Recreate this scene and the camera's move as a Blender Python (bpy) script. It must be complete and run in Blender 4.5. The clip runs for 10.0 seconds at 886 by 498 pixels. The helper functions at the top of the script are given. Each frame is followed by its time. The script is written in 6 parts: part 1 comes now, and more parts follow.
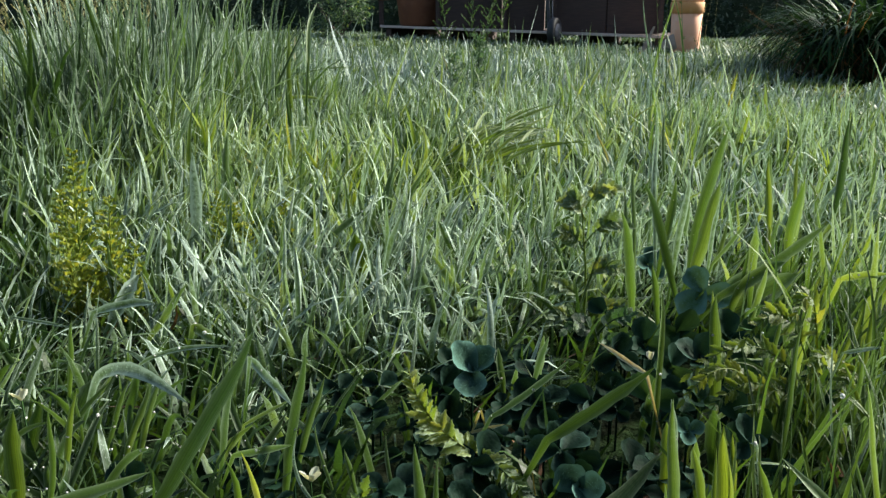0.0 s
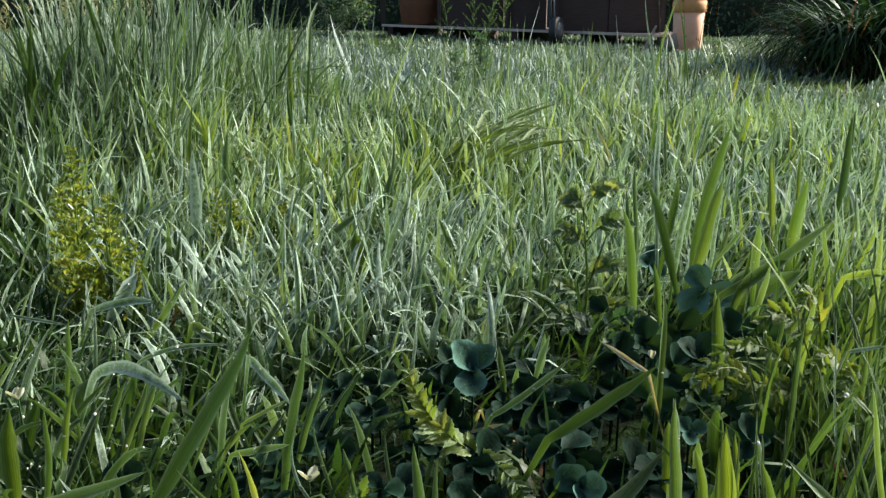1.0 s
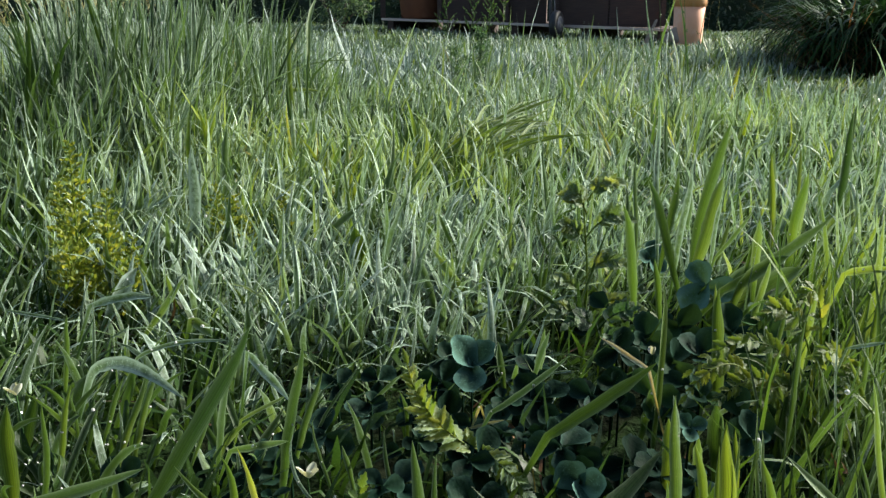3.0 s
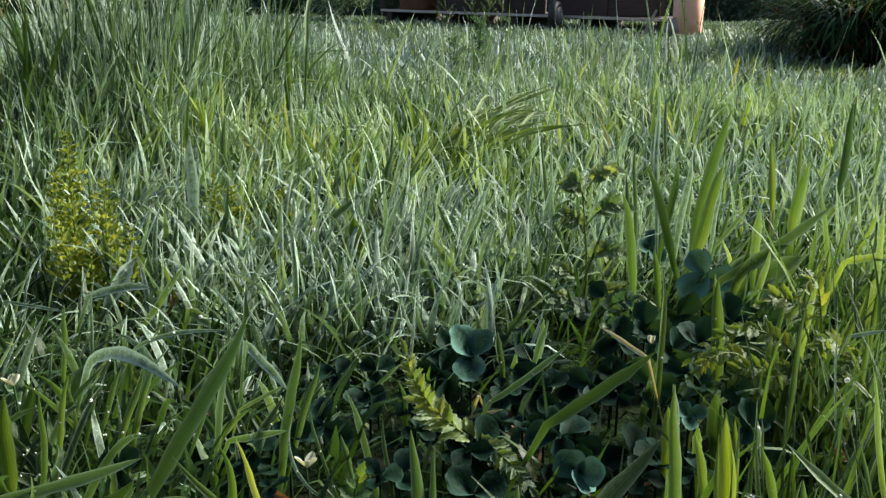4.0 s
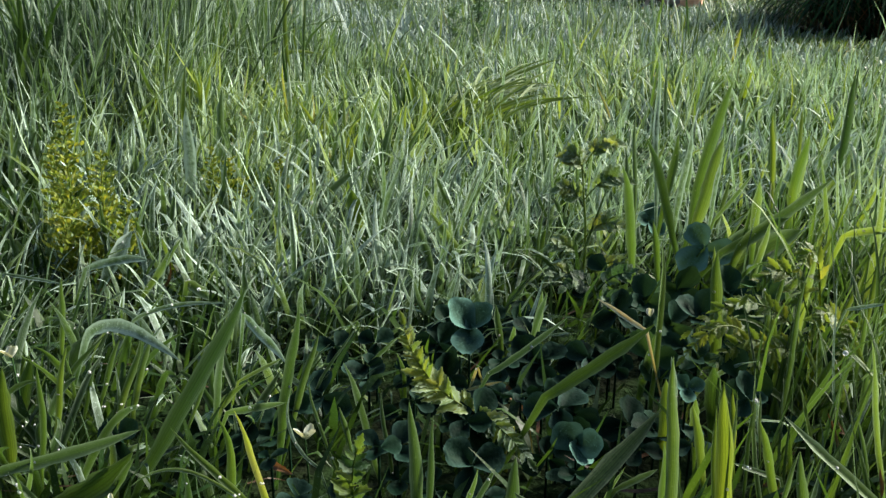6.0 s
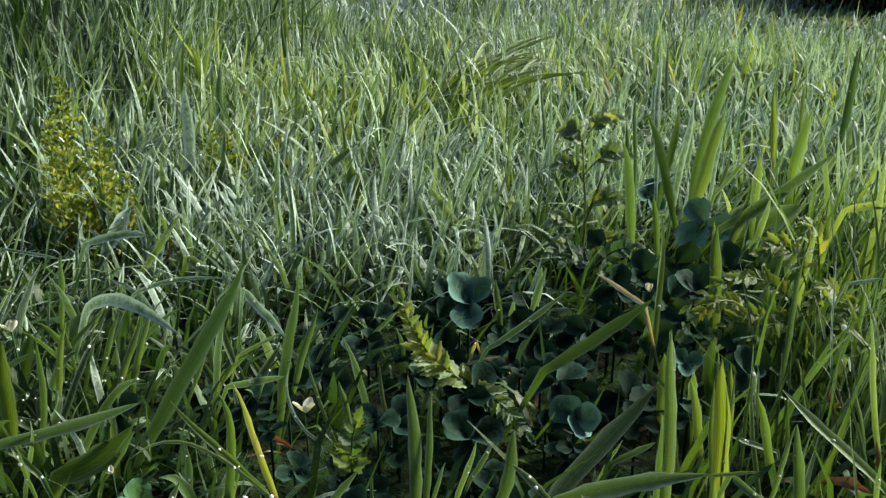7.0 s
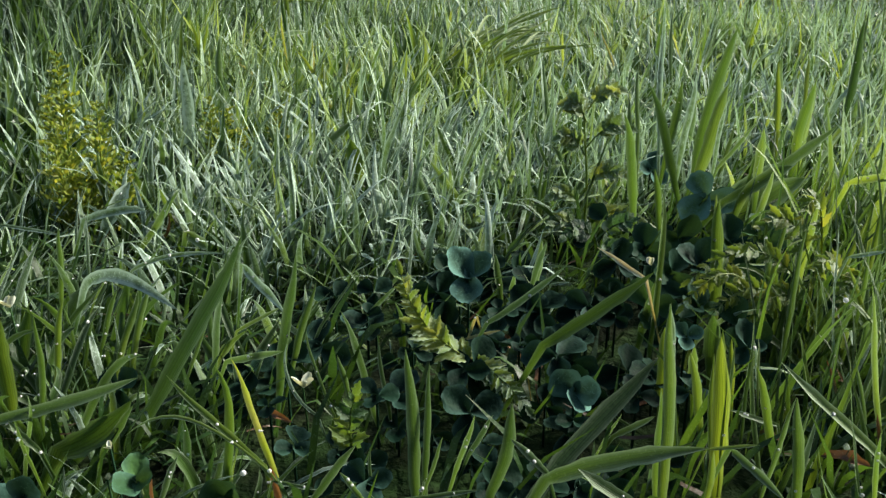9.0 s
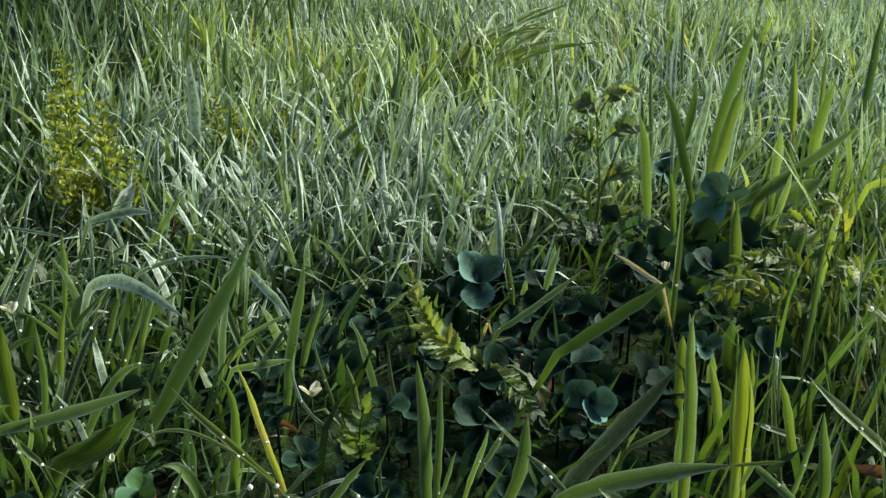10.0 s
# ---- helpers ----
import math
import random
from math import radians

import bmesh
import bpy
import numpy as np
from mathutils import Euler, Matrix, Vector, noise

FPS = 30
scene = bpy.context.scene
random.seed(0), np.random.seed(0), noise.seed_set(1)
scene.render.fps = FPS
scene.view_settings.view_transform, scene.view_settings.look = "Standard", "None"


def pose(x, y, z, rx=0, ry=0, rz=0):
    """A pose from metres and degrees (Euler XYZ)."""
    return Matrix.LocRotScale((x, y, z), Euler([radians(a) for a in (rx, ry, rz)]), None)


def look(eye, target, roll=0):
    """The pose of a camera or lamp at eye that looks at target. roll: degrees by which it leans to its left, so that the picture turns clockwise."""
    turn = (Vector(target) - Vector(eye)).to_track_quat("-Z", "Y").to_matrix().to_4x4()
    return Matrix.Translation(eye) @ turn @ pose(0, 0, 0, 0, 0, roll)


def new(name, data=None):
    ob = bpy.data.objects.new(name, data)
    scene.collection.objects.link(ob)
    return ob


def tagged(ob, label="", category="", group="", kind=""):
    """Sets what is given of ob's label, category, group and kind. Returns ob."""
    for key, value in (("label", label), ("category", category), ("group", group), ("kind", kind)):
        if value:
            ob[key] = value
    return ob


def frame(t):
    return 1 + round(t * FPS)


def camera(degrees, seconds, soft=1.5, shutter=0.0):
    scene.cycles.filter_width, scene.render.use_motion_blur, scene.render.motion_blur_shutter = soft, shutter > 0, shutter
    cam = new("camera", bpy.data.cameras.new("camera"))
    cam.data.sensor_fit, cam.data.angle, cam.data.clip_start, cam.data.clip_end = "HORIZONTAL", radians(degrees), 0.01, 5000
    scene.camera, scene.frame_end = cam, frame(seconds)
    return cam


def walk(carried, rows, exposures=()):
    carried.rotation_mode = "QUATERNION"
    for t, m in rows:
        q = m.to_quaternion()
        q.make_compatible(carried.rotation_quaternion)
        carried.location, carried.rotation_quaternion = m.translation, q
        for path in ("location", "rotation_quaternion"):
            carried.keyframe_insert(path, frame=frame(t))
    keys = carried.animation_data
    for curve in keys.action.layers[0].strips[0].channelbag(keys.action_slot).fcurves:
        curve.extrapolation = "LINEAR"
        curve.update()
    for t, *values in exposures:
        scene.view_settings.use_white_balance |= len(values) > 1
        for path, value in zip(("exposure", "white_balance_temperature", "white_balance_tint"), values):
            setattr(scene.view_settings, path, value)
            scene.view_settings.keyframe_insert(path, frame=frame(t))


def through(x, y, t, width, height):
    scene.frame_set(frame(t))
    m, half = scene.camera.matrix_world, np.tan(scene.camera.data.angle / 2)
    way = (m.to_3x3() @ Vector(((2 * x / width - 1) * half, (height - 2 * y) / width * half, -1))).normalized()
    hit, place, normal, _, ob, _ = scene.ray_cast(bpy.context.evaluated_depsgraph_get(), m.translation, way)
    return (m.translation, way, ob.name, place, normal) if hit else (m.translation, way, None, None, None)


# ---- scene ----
cam = camera(56.0, 10.0, soft=1.36)
PATH = [
    (0, (-0.002, 0.04, 0.291), (0.002, 1.965, -0.251), 0.1),
    (0.5, (-0.002, 0.044, 0.288), (-0.001, 1.968, -0.258), 0.1),
    (1, (-0.001, 0.044, 0.289), (-0.001, 1.969, -0.255), 0.1),
    (1.5, (-0.001, 0.046, 0.288), (-0.002, 1.972, -0.251), -0.0),
    (2, (-0.001, 0.046, 0.29), (-0.002, 1.972, -0.248), 0.1),
    (2.5, (-0.001, 0.046, 0.29), (-0.001, 1.97, -0.256), 0.2),
    (4, (0.0, 0.048, 0.287), (0.001, 1.963, -0.289), -0.0),
    (4.5, (-0.001, 0.049, 0.287), (0.003, 1.962, -0.298), 0.1),
    (5, (0.0, 0.05, 0.286), (0.003, 1.96, -0.31), 0.0),
    (5.5, (0.0, 0.05, 0.286), (0.005, 1.954, -0.327), 0.1),
    (7, (0.001, 0.05, 0.284), (0.004, 1.928, -0.404), 0.1),
    (7.5, (0.002, 0.052, 0.282), (0.002, 1.923, -0.424), -0.0),
    (8, (0.002, 0.052, 0.282), (0.002, 1.916, -0.441), 0.0),
    (8.5, (0.003, 0.052, 0.282), (0.001, 1.912, -0.452), 0.1),
    (9, (0.004, 0.053, 0.282), (-0.003, 1.91, -0.461), -0.2),
    (9.5, (0.006, 0.053, 0.28), (-0.007, 1.91, -0.463), -0.4),
    (10, (0.001, 0.066, 0.282), (-0.021, 1.92, -0.468), -0.3),
]
walk(cam, [(t, look(eye, target, roll)) for t, eye, target, roll in PATH])

# ---- light ----
SUN_ELEVATION, SUN_AZIMUTH = 30.0, 66.0  # degrees; azimuth clockwise from straight ahead
world = bpy.data.worlds.new("morning_sky")
scene.world = world
world.use_nodes = True
wn = world.node_tree.nodes
sky = wn.new("ShaderNodeTexSky")
sky.sky_type = "NISHITA"
sky.sun_disc = False
sky.sun_elevation = radians(SUN_ELEVATION)
sky.sun_rotation = radians(SUN_AZIMUTH)
sky.air_density, sky.dust_density, sky.ozone_density = 1.0, 1.5, 1.0
wn["Background"].inputs[1].default_value = 0.054
world.node_tree.links.new(sky.outputs[0], wn["Background"].inputs[0])
sun_data = bpy.data.lights.new("sun", "SUN")
sun_data.energy, sun_data.angle, sun_data.color = 4.1, radians(15), (1.0, 0.96, 0.835)
sun = new("sun", sun_data)
se, sa = radians(SUN_ELEVATION), radians(SUN_AZIMUTH)
sun.matrix_world = look((8 * math.sin(sa) * math.cos(se), 8 * math.cos(sa) * math.cos(se), 8 * math.sin(se)), (0, 0, 0))
scene.view_settings.exposure = 1.83

rng = np.random.default_rng(11)


# ---- materials ----
class Nodes:
    """A short hand for building one material's node tree."""

    def __init__(self, name):
        self.mat = bpy.data.materials.new(name)
        self.mat.use_nodes = True
        self.tree = self.mat.node_tree
        self.bsdf = self.tree.nodes["Principled BSDF"]
        self.out = self.tree.nodes["Material Output"]

    def add(self, kind, **settings):
        node = self.tree.nodes.new(kind)
        for key, value in settings.items():
            setattr(node, key, value)
        return node

    def put(self, value, socket):
        if hasattr(value, "links"):
            self.tree.links.new(value, socket)
        elif isinstance(value, tuple) and len(value) == 3 and socket.type == "RGBA":
            socket.default_value = (*value, 1)
        else:
            socket.default_value = value

    def math(self, op, a, b=0.0, clamp=False):
        node = self.add("ShaderNodeMath", operation=op, use_clamp=clamp)
        self.put(a, node.inputs[0])
        self.put(b, node.inputs[1])
        return node.outputs[0]

    def mix(self, f, a, b):
        node = self.add("ShaderNodeMix", data_type="RGBA")
        self.put(f, node.inputs[0])
        self.put(a, node.inputs[6])
        self.put(b, node.inputs[7])
        return node.outputs[2]

    def noise(self, scale, detail=3.0, coords="Object", stretch=None):
        co = self.add("ShaderNodeTexCoord").outputs[coords]
        if stretch:
            m = self.add("ShaderNodeMapping")
            self.put(co, m.inputs[0])
            m.inputs[3].default_value = stretch
            co = m.outputs[0]
        n = self.add("ShaderNodeTexNoise")
        self.put(co, n.inputs["Vector"])
        n.inputs["Scale"].default_value, n.inputs["Detail"].default_value = scale, detail
        return n.outputs[0]

    def spread(self, value, lo, hi):
        n = self.add("ShaderNodeMapRange")
        self.put(value, n.inputs[0])
        n.inputs[1].default_value, n.inputs[2].default_value = lo, hi
        return n.outputs[0]

    def ramp(self, value, stops):
        n = self.add("ShaderNodeValToRGB")
        els = n.color_ramp.elements
        while len(els) < len(stops):
            els.new(0.5)
        for e, (p, c) in zip(els, stops):
            e.position, e.color = p, (*c, 1)
        self.put(value, n.inputs[0])
        return n.outputs[0]

    def attr(self, name):
        return self.add("ShaderNodeAttribute", attribute_name=name).outputs["Fac"]

    def bump(self, height, strength, distance=0.002):
        n = self.add("ShaderNodeBump")
        n.inputs["Strength"].default_value, n.inputs["Distance"].default_value = strength, distance
        self.put(height, n.inputs["Height"])
        self.put(n.outputs[0], self.bsdf.inputs["Normal"])


def leaf_material(name, stops, through=0.27, rough=0.56, dew=(0.515, 0.655, 0.56), dew_most=0.85, gloss=0.22, veins=False, powder=0.55, edge=0.12):
    """Green tissue: tone picks the hue, frost the pale film for dew and sky-lit highlights; thin, so light comes
    through.
    """
    n = Nodes(name)
    island = n.add("ShaderNodeNewGeometry").outputs["Random Per Island"]
    each = n.add("ShaderNodeObjectInfo").outputs["Random"]
    rnd = n.math("FRACT", n.math("ADD", island, each))
    tone = n.math("ADD", n.attr("tone"), n.math("MULTIPLY", n.math("SUBTRACT", rnd, 0.5), 0.34), clamp=True)
    streak = n.noise(34.0, 2.0)
    tone = n.math("ADD", tone, n.math("MULTIPLY", n.math("SUBTRACT", streak, 0.5), 0.3), clamp=True)
    col = n.ramp(tone, stops)
    fine = n.spread(n.noise(160.0, 2.0), 0.35, 0.62)
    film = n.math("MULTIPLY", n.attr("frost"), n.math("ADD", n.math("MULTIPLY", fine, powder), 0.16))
    # pale margins stand for dew and for rims that catch the light
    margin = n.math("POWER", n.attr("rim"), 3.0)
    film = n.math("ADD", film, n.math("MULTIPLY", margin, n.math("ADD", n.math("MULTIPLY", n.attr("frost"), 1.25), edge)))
    # parallel veins along the blade and beads of dew too small to build
    lines = n.math("ADD", n.math("MULTIPLY", n.math("SINE", n.math("MULTIPLY", n.attr("rim"), 24.0)), 0.04 if veins else 0.15), 0.95)
    stripe = n.add("ShaderNodeVectorMath", operation="SCALE")
    n.put(col, stripe.inputs[0])
    n.put(lines, stripe.inputs["Scale"])
    col = stripe.outputs[0]
    beads = n.spread(n.noise(900.0, 1.0), 0.62, 0.72)
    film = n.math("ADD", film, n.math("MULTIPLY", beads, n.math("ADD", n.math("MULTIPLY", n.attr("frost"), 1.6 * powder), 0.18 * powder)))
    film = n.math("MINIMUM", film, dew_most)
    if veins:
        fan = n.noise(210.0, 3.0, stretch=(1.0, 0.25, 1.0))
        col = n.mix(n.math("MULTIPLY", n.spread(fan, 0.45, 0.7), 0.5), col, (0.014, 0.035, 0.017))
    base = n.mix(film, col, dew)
    n.put(base, n.bsdf.inputs["Base Color"])
    n.put(n.math("ADD", rough - 0.1, n.math("MULTIPLY", film, 0.3)), n.bsdf.inputs["Roughness"])
    n.bsdf.inputs["Specular IOR Level"].default_value = gloss
    n.bump(n.math("ADD", n.noise(420.0, 1.0), n.math("MULTIPLY", lines, 0.3 if veins else 2.0)), 0.35, 0.001)
    glow = n.add("ShaderNodeVectorMath", operation="MULTIPLY")
    n.put(col, glow.inputs[0])
    glow.inputs[1].default_value = (2.75, 2.4, 1.3)
    trans = n.add("ShaderNodeBsdfTranslucent")
    n.put(n.mix(n.math("MULTIPLY", film, 0.5), glow.outputs[0], dew), trans.inputs[0])
    mixer = n.add("ShaderNodeMixShader")
    mixer.inputs[0].default_value = through
    n.put(n.bsdf.outputs[0], mixer.inputs[1])
    n.put(trans.outputs[0], mixer.inputs[2])
    n.put(mixer.outputs[0], n.out.inputs[0])
    return n.mat


GREENS = [(0.0, (0.014, 0.038, 0.009)), (0.35, (0.041, 0.088, 0.012)), (0.65, (0.098, 0.156, 0.015)),
          (0.88, (0.145, 0.205, 0.022)), (1.0, (0.21, 0.20, 0.10))]
grass_mat = leaf_material("grass_blade", GREENS, edge=0.40)
# turf dew is bluer, with the far lawn's sky sheen put into it
turf_mat = leaf_material("turf_blade", GREENS, through=0.16, dew=(0.46, 0.55, 0.57), edge=0.45)
broad_mat = leaf_material("broad_blade", GREENS, through=0.30, dew=(0.50, 0.62, 0.44), powder=0.14, edge=0.16)
# leaf colours taken near black: the hollow's shade is put into them
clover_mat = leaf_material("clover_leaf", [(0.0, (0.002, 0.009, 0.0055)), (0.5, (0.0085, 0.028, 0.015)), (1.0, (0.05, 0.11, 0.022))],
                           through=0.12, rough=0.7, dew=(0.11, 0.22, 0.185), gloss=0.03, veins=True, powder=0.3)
herb_mat = leaf_material("feathery_herb", [(0.0, (0.010, 0.032, 0.012)), (0.2, (0.026, 0.068, 0.018)), (0.5, (0.085, 0.14, 0.018)), (1.0, (0.24, 0.25, 0.035))], through=0.3)
bush_mat = leaf_material("clump_blade", [(0.0, (0.010, 0.026, 0.014)), (0.5, (0.016, 0.050, 0.015)), (1.0, (0.05, 0.11, 0.028))], through=0.08, gloss=0.06)
hedge_mat = leaf_material("hedge_leaf", [(0.0, (0.012, 0.026, 0.016)), (0.5, (0.025, 0.05, 0.024)), (1.0, (0.06, 0.09, 0.03))], through=0.15)
straw_mat = leaf_material("straw", [(0.0, (0.16, 0.17, 0.05)), (0.5, (0.30, 0.27, 0.11)), (1.0, (0.42, 0.32, 0.18))], through=0.2)
dead_mat = leaf_material("dead_leaf", [(0.0, (0.035, 0.022, 0.012)), (0.5, (0.16, 0.075, 0.034)), (1.0, (0.28, 0.15, 0.075))], through=0.12)
petal_mat = leaf_material("petal", [(0.0, (0.36, 0.40, 0.33)), (1.0, (0.52, 0.55, 0.48))], through=0.15, dew=(0.6, 0.64, 0.6))


def soil_material():
    n = Nodes("soil_and_thatch")
    big, small = n.noise(3.0, 4.0), n.noise(60.0, 5.0)
    fibre = n.noise(90.0, 3.0, stretch=(1.0, 0.2, 1.0))
    # near-black base holds the shade under the grass besides the soil's colour
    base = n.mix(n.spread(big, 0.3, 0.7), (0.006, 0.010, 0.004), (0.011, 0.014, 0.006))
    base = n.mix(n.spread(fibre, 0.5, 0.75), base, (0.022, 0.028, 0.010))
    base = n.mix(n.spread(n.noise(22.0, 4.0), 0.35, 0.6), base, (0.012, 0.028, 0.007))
    n.put(base, n.bsdf.inputs["Base Color"])
    n.bsdf.inputs["Roughness"].default_value = 0.95
    n.bsdf.inputs["Specular IOR Level"].default_value = 0.08
    n.bump(small, 0.8, 0.02)
    return n.mat


def clay_material(name, light, dark, bloom):
    n = Nodes(name)
    base = n.mix(n.spread(n.noise(5.0, 4.0), 0.35, 0.7), light, dark)
    base = n.mix(n.math("MULTIPLY", n.spread(n.noise(14.0, 5.0), 0.5, 0.75), 0.6), base, bloom)
    n.put(base, n.bsdf.inputs["Base Color"])
    n.bsdf.inputs["Roughness"].default_value = 0.8
    n.bump(n.noise(120.0, 3.0), 0.3, 0.002)
    return n.mat


def timber_material(name, light, dark, rough=0.75, stretch=(1.0, 1.0, 12.0)):
    n = Nodes(name)
    each = n.add("ShaderNodeObjectInfo").outputs["Random"]
    grain = n.noise(9.0, 5.0, stretch=stretch)
    base = n.mix(n.spread(grain, 0.3, 0.7), dark, light)
    base = n.mix(n.math("MULTIPLY", each, 0.4), base, dark)
    n.put(base, n.bsdf.inputs["Base Color"])
    n.bsdf.inputs["Roughness"].default_value = rough
    n.bump(grain, 0.4, 0.003)
    return n.mat


def plain_material(name, colour, rough, metal=0.0):
    n = Nodes(name)
    k = n.noise(25.0, 4.0)
    n.put(n.mix(n.spread(k, 0.35, 0.7), colour, tuple(c * 0.6 for c in colour)), n.bsdf.inputs["Base Color"])
    n.bsdf.inputs["Roughness"].default_value, n.bsdf.inputs["Metallic"].default_value = rough, metal
    n.bump(k, 0.2, 0.002)
    return n.mat


def water_material():
    n = Nodes("dew_water")
    # white, partly opaque body stands in for sunlight glinting in the drops
    n.bsdf.inputs["Base Color"].default_value = (1, 1, 1, 1)
    n.bsdf.inputs["Transmission Weight"].default_value = 0.62
    n.bsdf.inputs["IOR"].default_value = 1.333
    n.bsdf.inputs["Roughness"].default_value = 0.03
    return n.mat


soil_mat = soil_material()
terracotta_mat = clay_material("terracotta", (0.78, 0.41, 0.27), (0.70, 0.34, 0.21), (0.82, 0.58, 0.45))
rim_mat = clay_material("terracotta_rim", (0.60, 0.29, 0.11), (0.52, 0.23, 0.08), (0.64, 0.42, 0.26))
brown_clay_mat = clay_material("brown_clay", (0.17, 0.060, 0.026), (0.11, 0.038, 0.018), (0.20, 0.085, 0.045))
timber_mat = timber_material("dark_timber", (0.060, 0.034, 0.028), (0.034, 0.020, 0.017))
pale_mat = timber_material("weathered_edge", (0.58, 0.49, 0.45), (0.42, 0.34, 0.31), stretch=(12.0, 1.0, 1.0))
grey_wood_mat = timber_material("grey_wood", (0.42, 0.35, 0.29), (0.26, 0.20, 0.16))
rubber_mat = plain_material("black_rubber", (0.022, 0.024, 0.028), 0.6)
steel_mat = plain_material("dull_steel", (0.20, 0.20, 0.22), 0.6, 0.3)
water_mat = water_material()


# ---- helpers of the scene ----
def wave(x, y, scale, seed):
    """Smooth uneven values of about -1 to 1 over the plan."""
    r = np.random.default_rng(seed)
    out = 0.0
    for k in range(7):
        a, f, p = r.uniform(0, 6.28), scale * r.uniform(0.6, 1.9), r.uniform(0, 6.28)
        out = out + np.sin((x * np.cos(a) + y * np.sin(a)) * f + p)
    return out / 3.2


def ground_z(x, y):
    """Height of the soil: nearly level, gently uneven, rising a little far off on one side."""
    x, y = np.asarray(x, float), np.asarray(y, float)
    far = np.clip((y - 5.5) / 5, 0, 1)
    near = np.clip((np.hypot(x, y) - 0.6) / 2, 0, 1)
    return near * 0.012 * wave(x, y, 2.2, 5) + far * 0.05 * np.clip(0.8 - x / 2.2, 0, 1.6)


def raw_mesh(name, verts, faces, mat, attrs=(), smooth=True):
    """A mesh from arrays; attrs: names and values of per-point floats."""
    me = bpy.data.meshes.new(name)
    if isinstance(faces, np.ndarray):
        k = faces.shape[1]
        me.vertices.add(len(verts))
        me.vertices.foreach_set("co", np.asarray(verts, np.float32).ravel())
        me.loops.add(faces.size)
        me.loops.foreach_set("vertex_index", faces.astype(np.int32).ravel())
        me.polygons.add(len(faces))
        me.polygons.foreach_set("loop_start", np.arange(0, faces.size, k, dtype=np.int32))
        me.update(calc_edges=True)
    else:
        me.from_pydata([tuple(v) for v in verts], [], faces)
    me.polygons.foreach_set("use_smooth", np.full(len(me.polygons), smooth))
    for key, values in attrs:
        a = me.attributes.new(key, "FLOAT", "POINT")
        a.data.foreach_set("value", np.broadcast_to(np.asarray(values, np.float32), (len(verts),)).copy())
    me.materials.append(mat)
    me.update()
    return me


def thing(name, x, y, z=None, label="", category="", group=""):
    """An empty at the base of a thing, on the ground unless z is given."""
    ob = new(name)
    ob.empty_display_size = 0.05
    ob.location = (x, y, float(ground_z(x, y)) if z is None else z)
    return tagged(ob, label, category, group)


def child(name, me, parent, m=None, label=""):
    """Hang a mesh, given in the parent's own space, under a thing or a part."""
    ob = new(name, me)
    ob.parent = parent
    if m is not None:
        ob.matrix_basis = m
    return tagged(ob, label) if label else ob


def part(name, bm, mat, parent, label="", smooth=False, tone=None):
    me = bpy.data.meshes.new(name)
    bm.to_mesh(me)
    bm.free()
    me.materials.append(mat)
    me.polygons.foreach_set("use_smooth", np.full(len(me.polygons), smooth))
    if tone is not None:
        a = me.attributes.new("tone", "FLOAT", "POINT")
        a.data.foreach_set("value", np.full(len(me.vertices), tone, np.float32))
    return child(name, me, parent, None, label)


def box_bm(sx, sy, sz, at=(0, 0, 0), bevel=0.004, turn=None):
    bm = bmesh.new()
    bmesh.ops.create_cube(bm, size=1.0)
    bmesh.ops.scale(bm, vec=(sx, sy, sz), verts=bm.verts)
    bmesh.ops.bevel(bm, geom=bm.edges[:], offset=bevel, segments=2, affect="EDGES")
    if turn is not None:
        bmesh.ops.transform(bm, matrix=turn, verts=bm.verts)
    bmesh.ops.translate(bm, vec=at, verts=bm.verts)
    return bm


def lathe_bm(profile, steps=32):
    """A turned body round z from (radius, height) pairs."""
    bm = bmesh.new()
    rings = []
    for r, z in profile:
        rings.append([bm.verts.new((r * math.cos(6.28318 * k / steps), r * math.sin(6.28318 * k / steps), z)) for k in range(steps)])
    for a, b in zip(rings, rings[1:]):
        for k in range(steps):
            bm.faces.new((a[k], a[(k + 1) % steps], b[(k + 1) % steps], b[k]))
    bm.faces.new(rings[0][::-1])
    bm.faces.new(rings[-1])
    return bm


def tube_arrays(points, radii, sides=6):
    """Vertices and quads of a round stem along points."""
    pts = np.asarray(points, float)
    tang = np.gradient(pts, axis=0)
    tang /= np.linalg.norm(tang, axis=1)[:, None] + 1e-9
    ref = np.where(np.abs(tang[:, 2:3]) > 0.9, [[1.0, 0, 0]], [[0, 0, 1.0]])
    u = np.cross(tang, ref)
    u /= np.linalg.norm(u, axis=1)[:, None]
    v = np.cross(tang, u)
    a = np.arange(sides) * 2 * np.pi / sides
    ring = pts[:, None] + np.asarray(radii, float)[:, None, None] * (np.cos(a)[None, :, None] * u[:, None] + np.sin(a)[None, :, None] * v[:, None])
    i = np.arange(len(pts) - 1)[:, None] * sides
    k = np.arange(sides)[None]
    k2 = (k + 1) % sides
    faces = np.stack([i + k, i + k2, i + sides + k2, i + sides + k], -1).reshape(-1, 4)
    return ring.reshape(-1, 3), faces


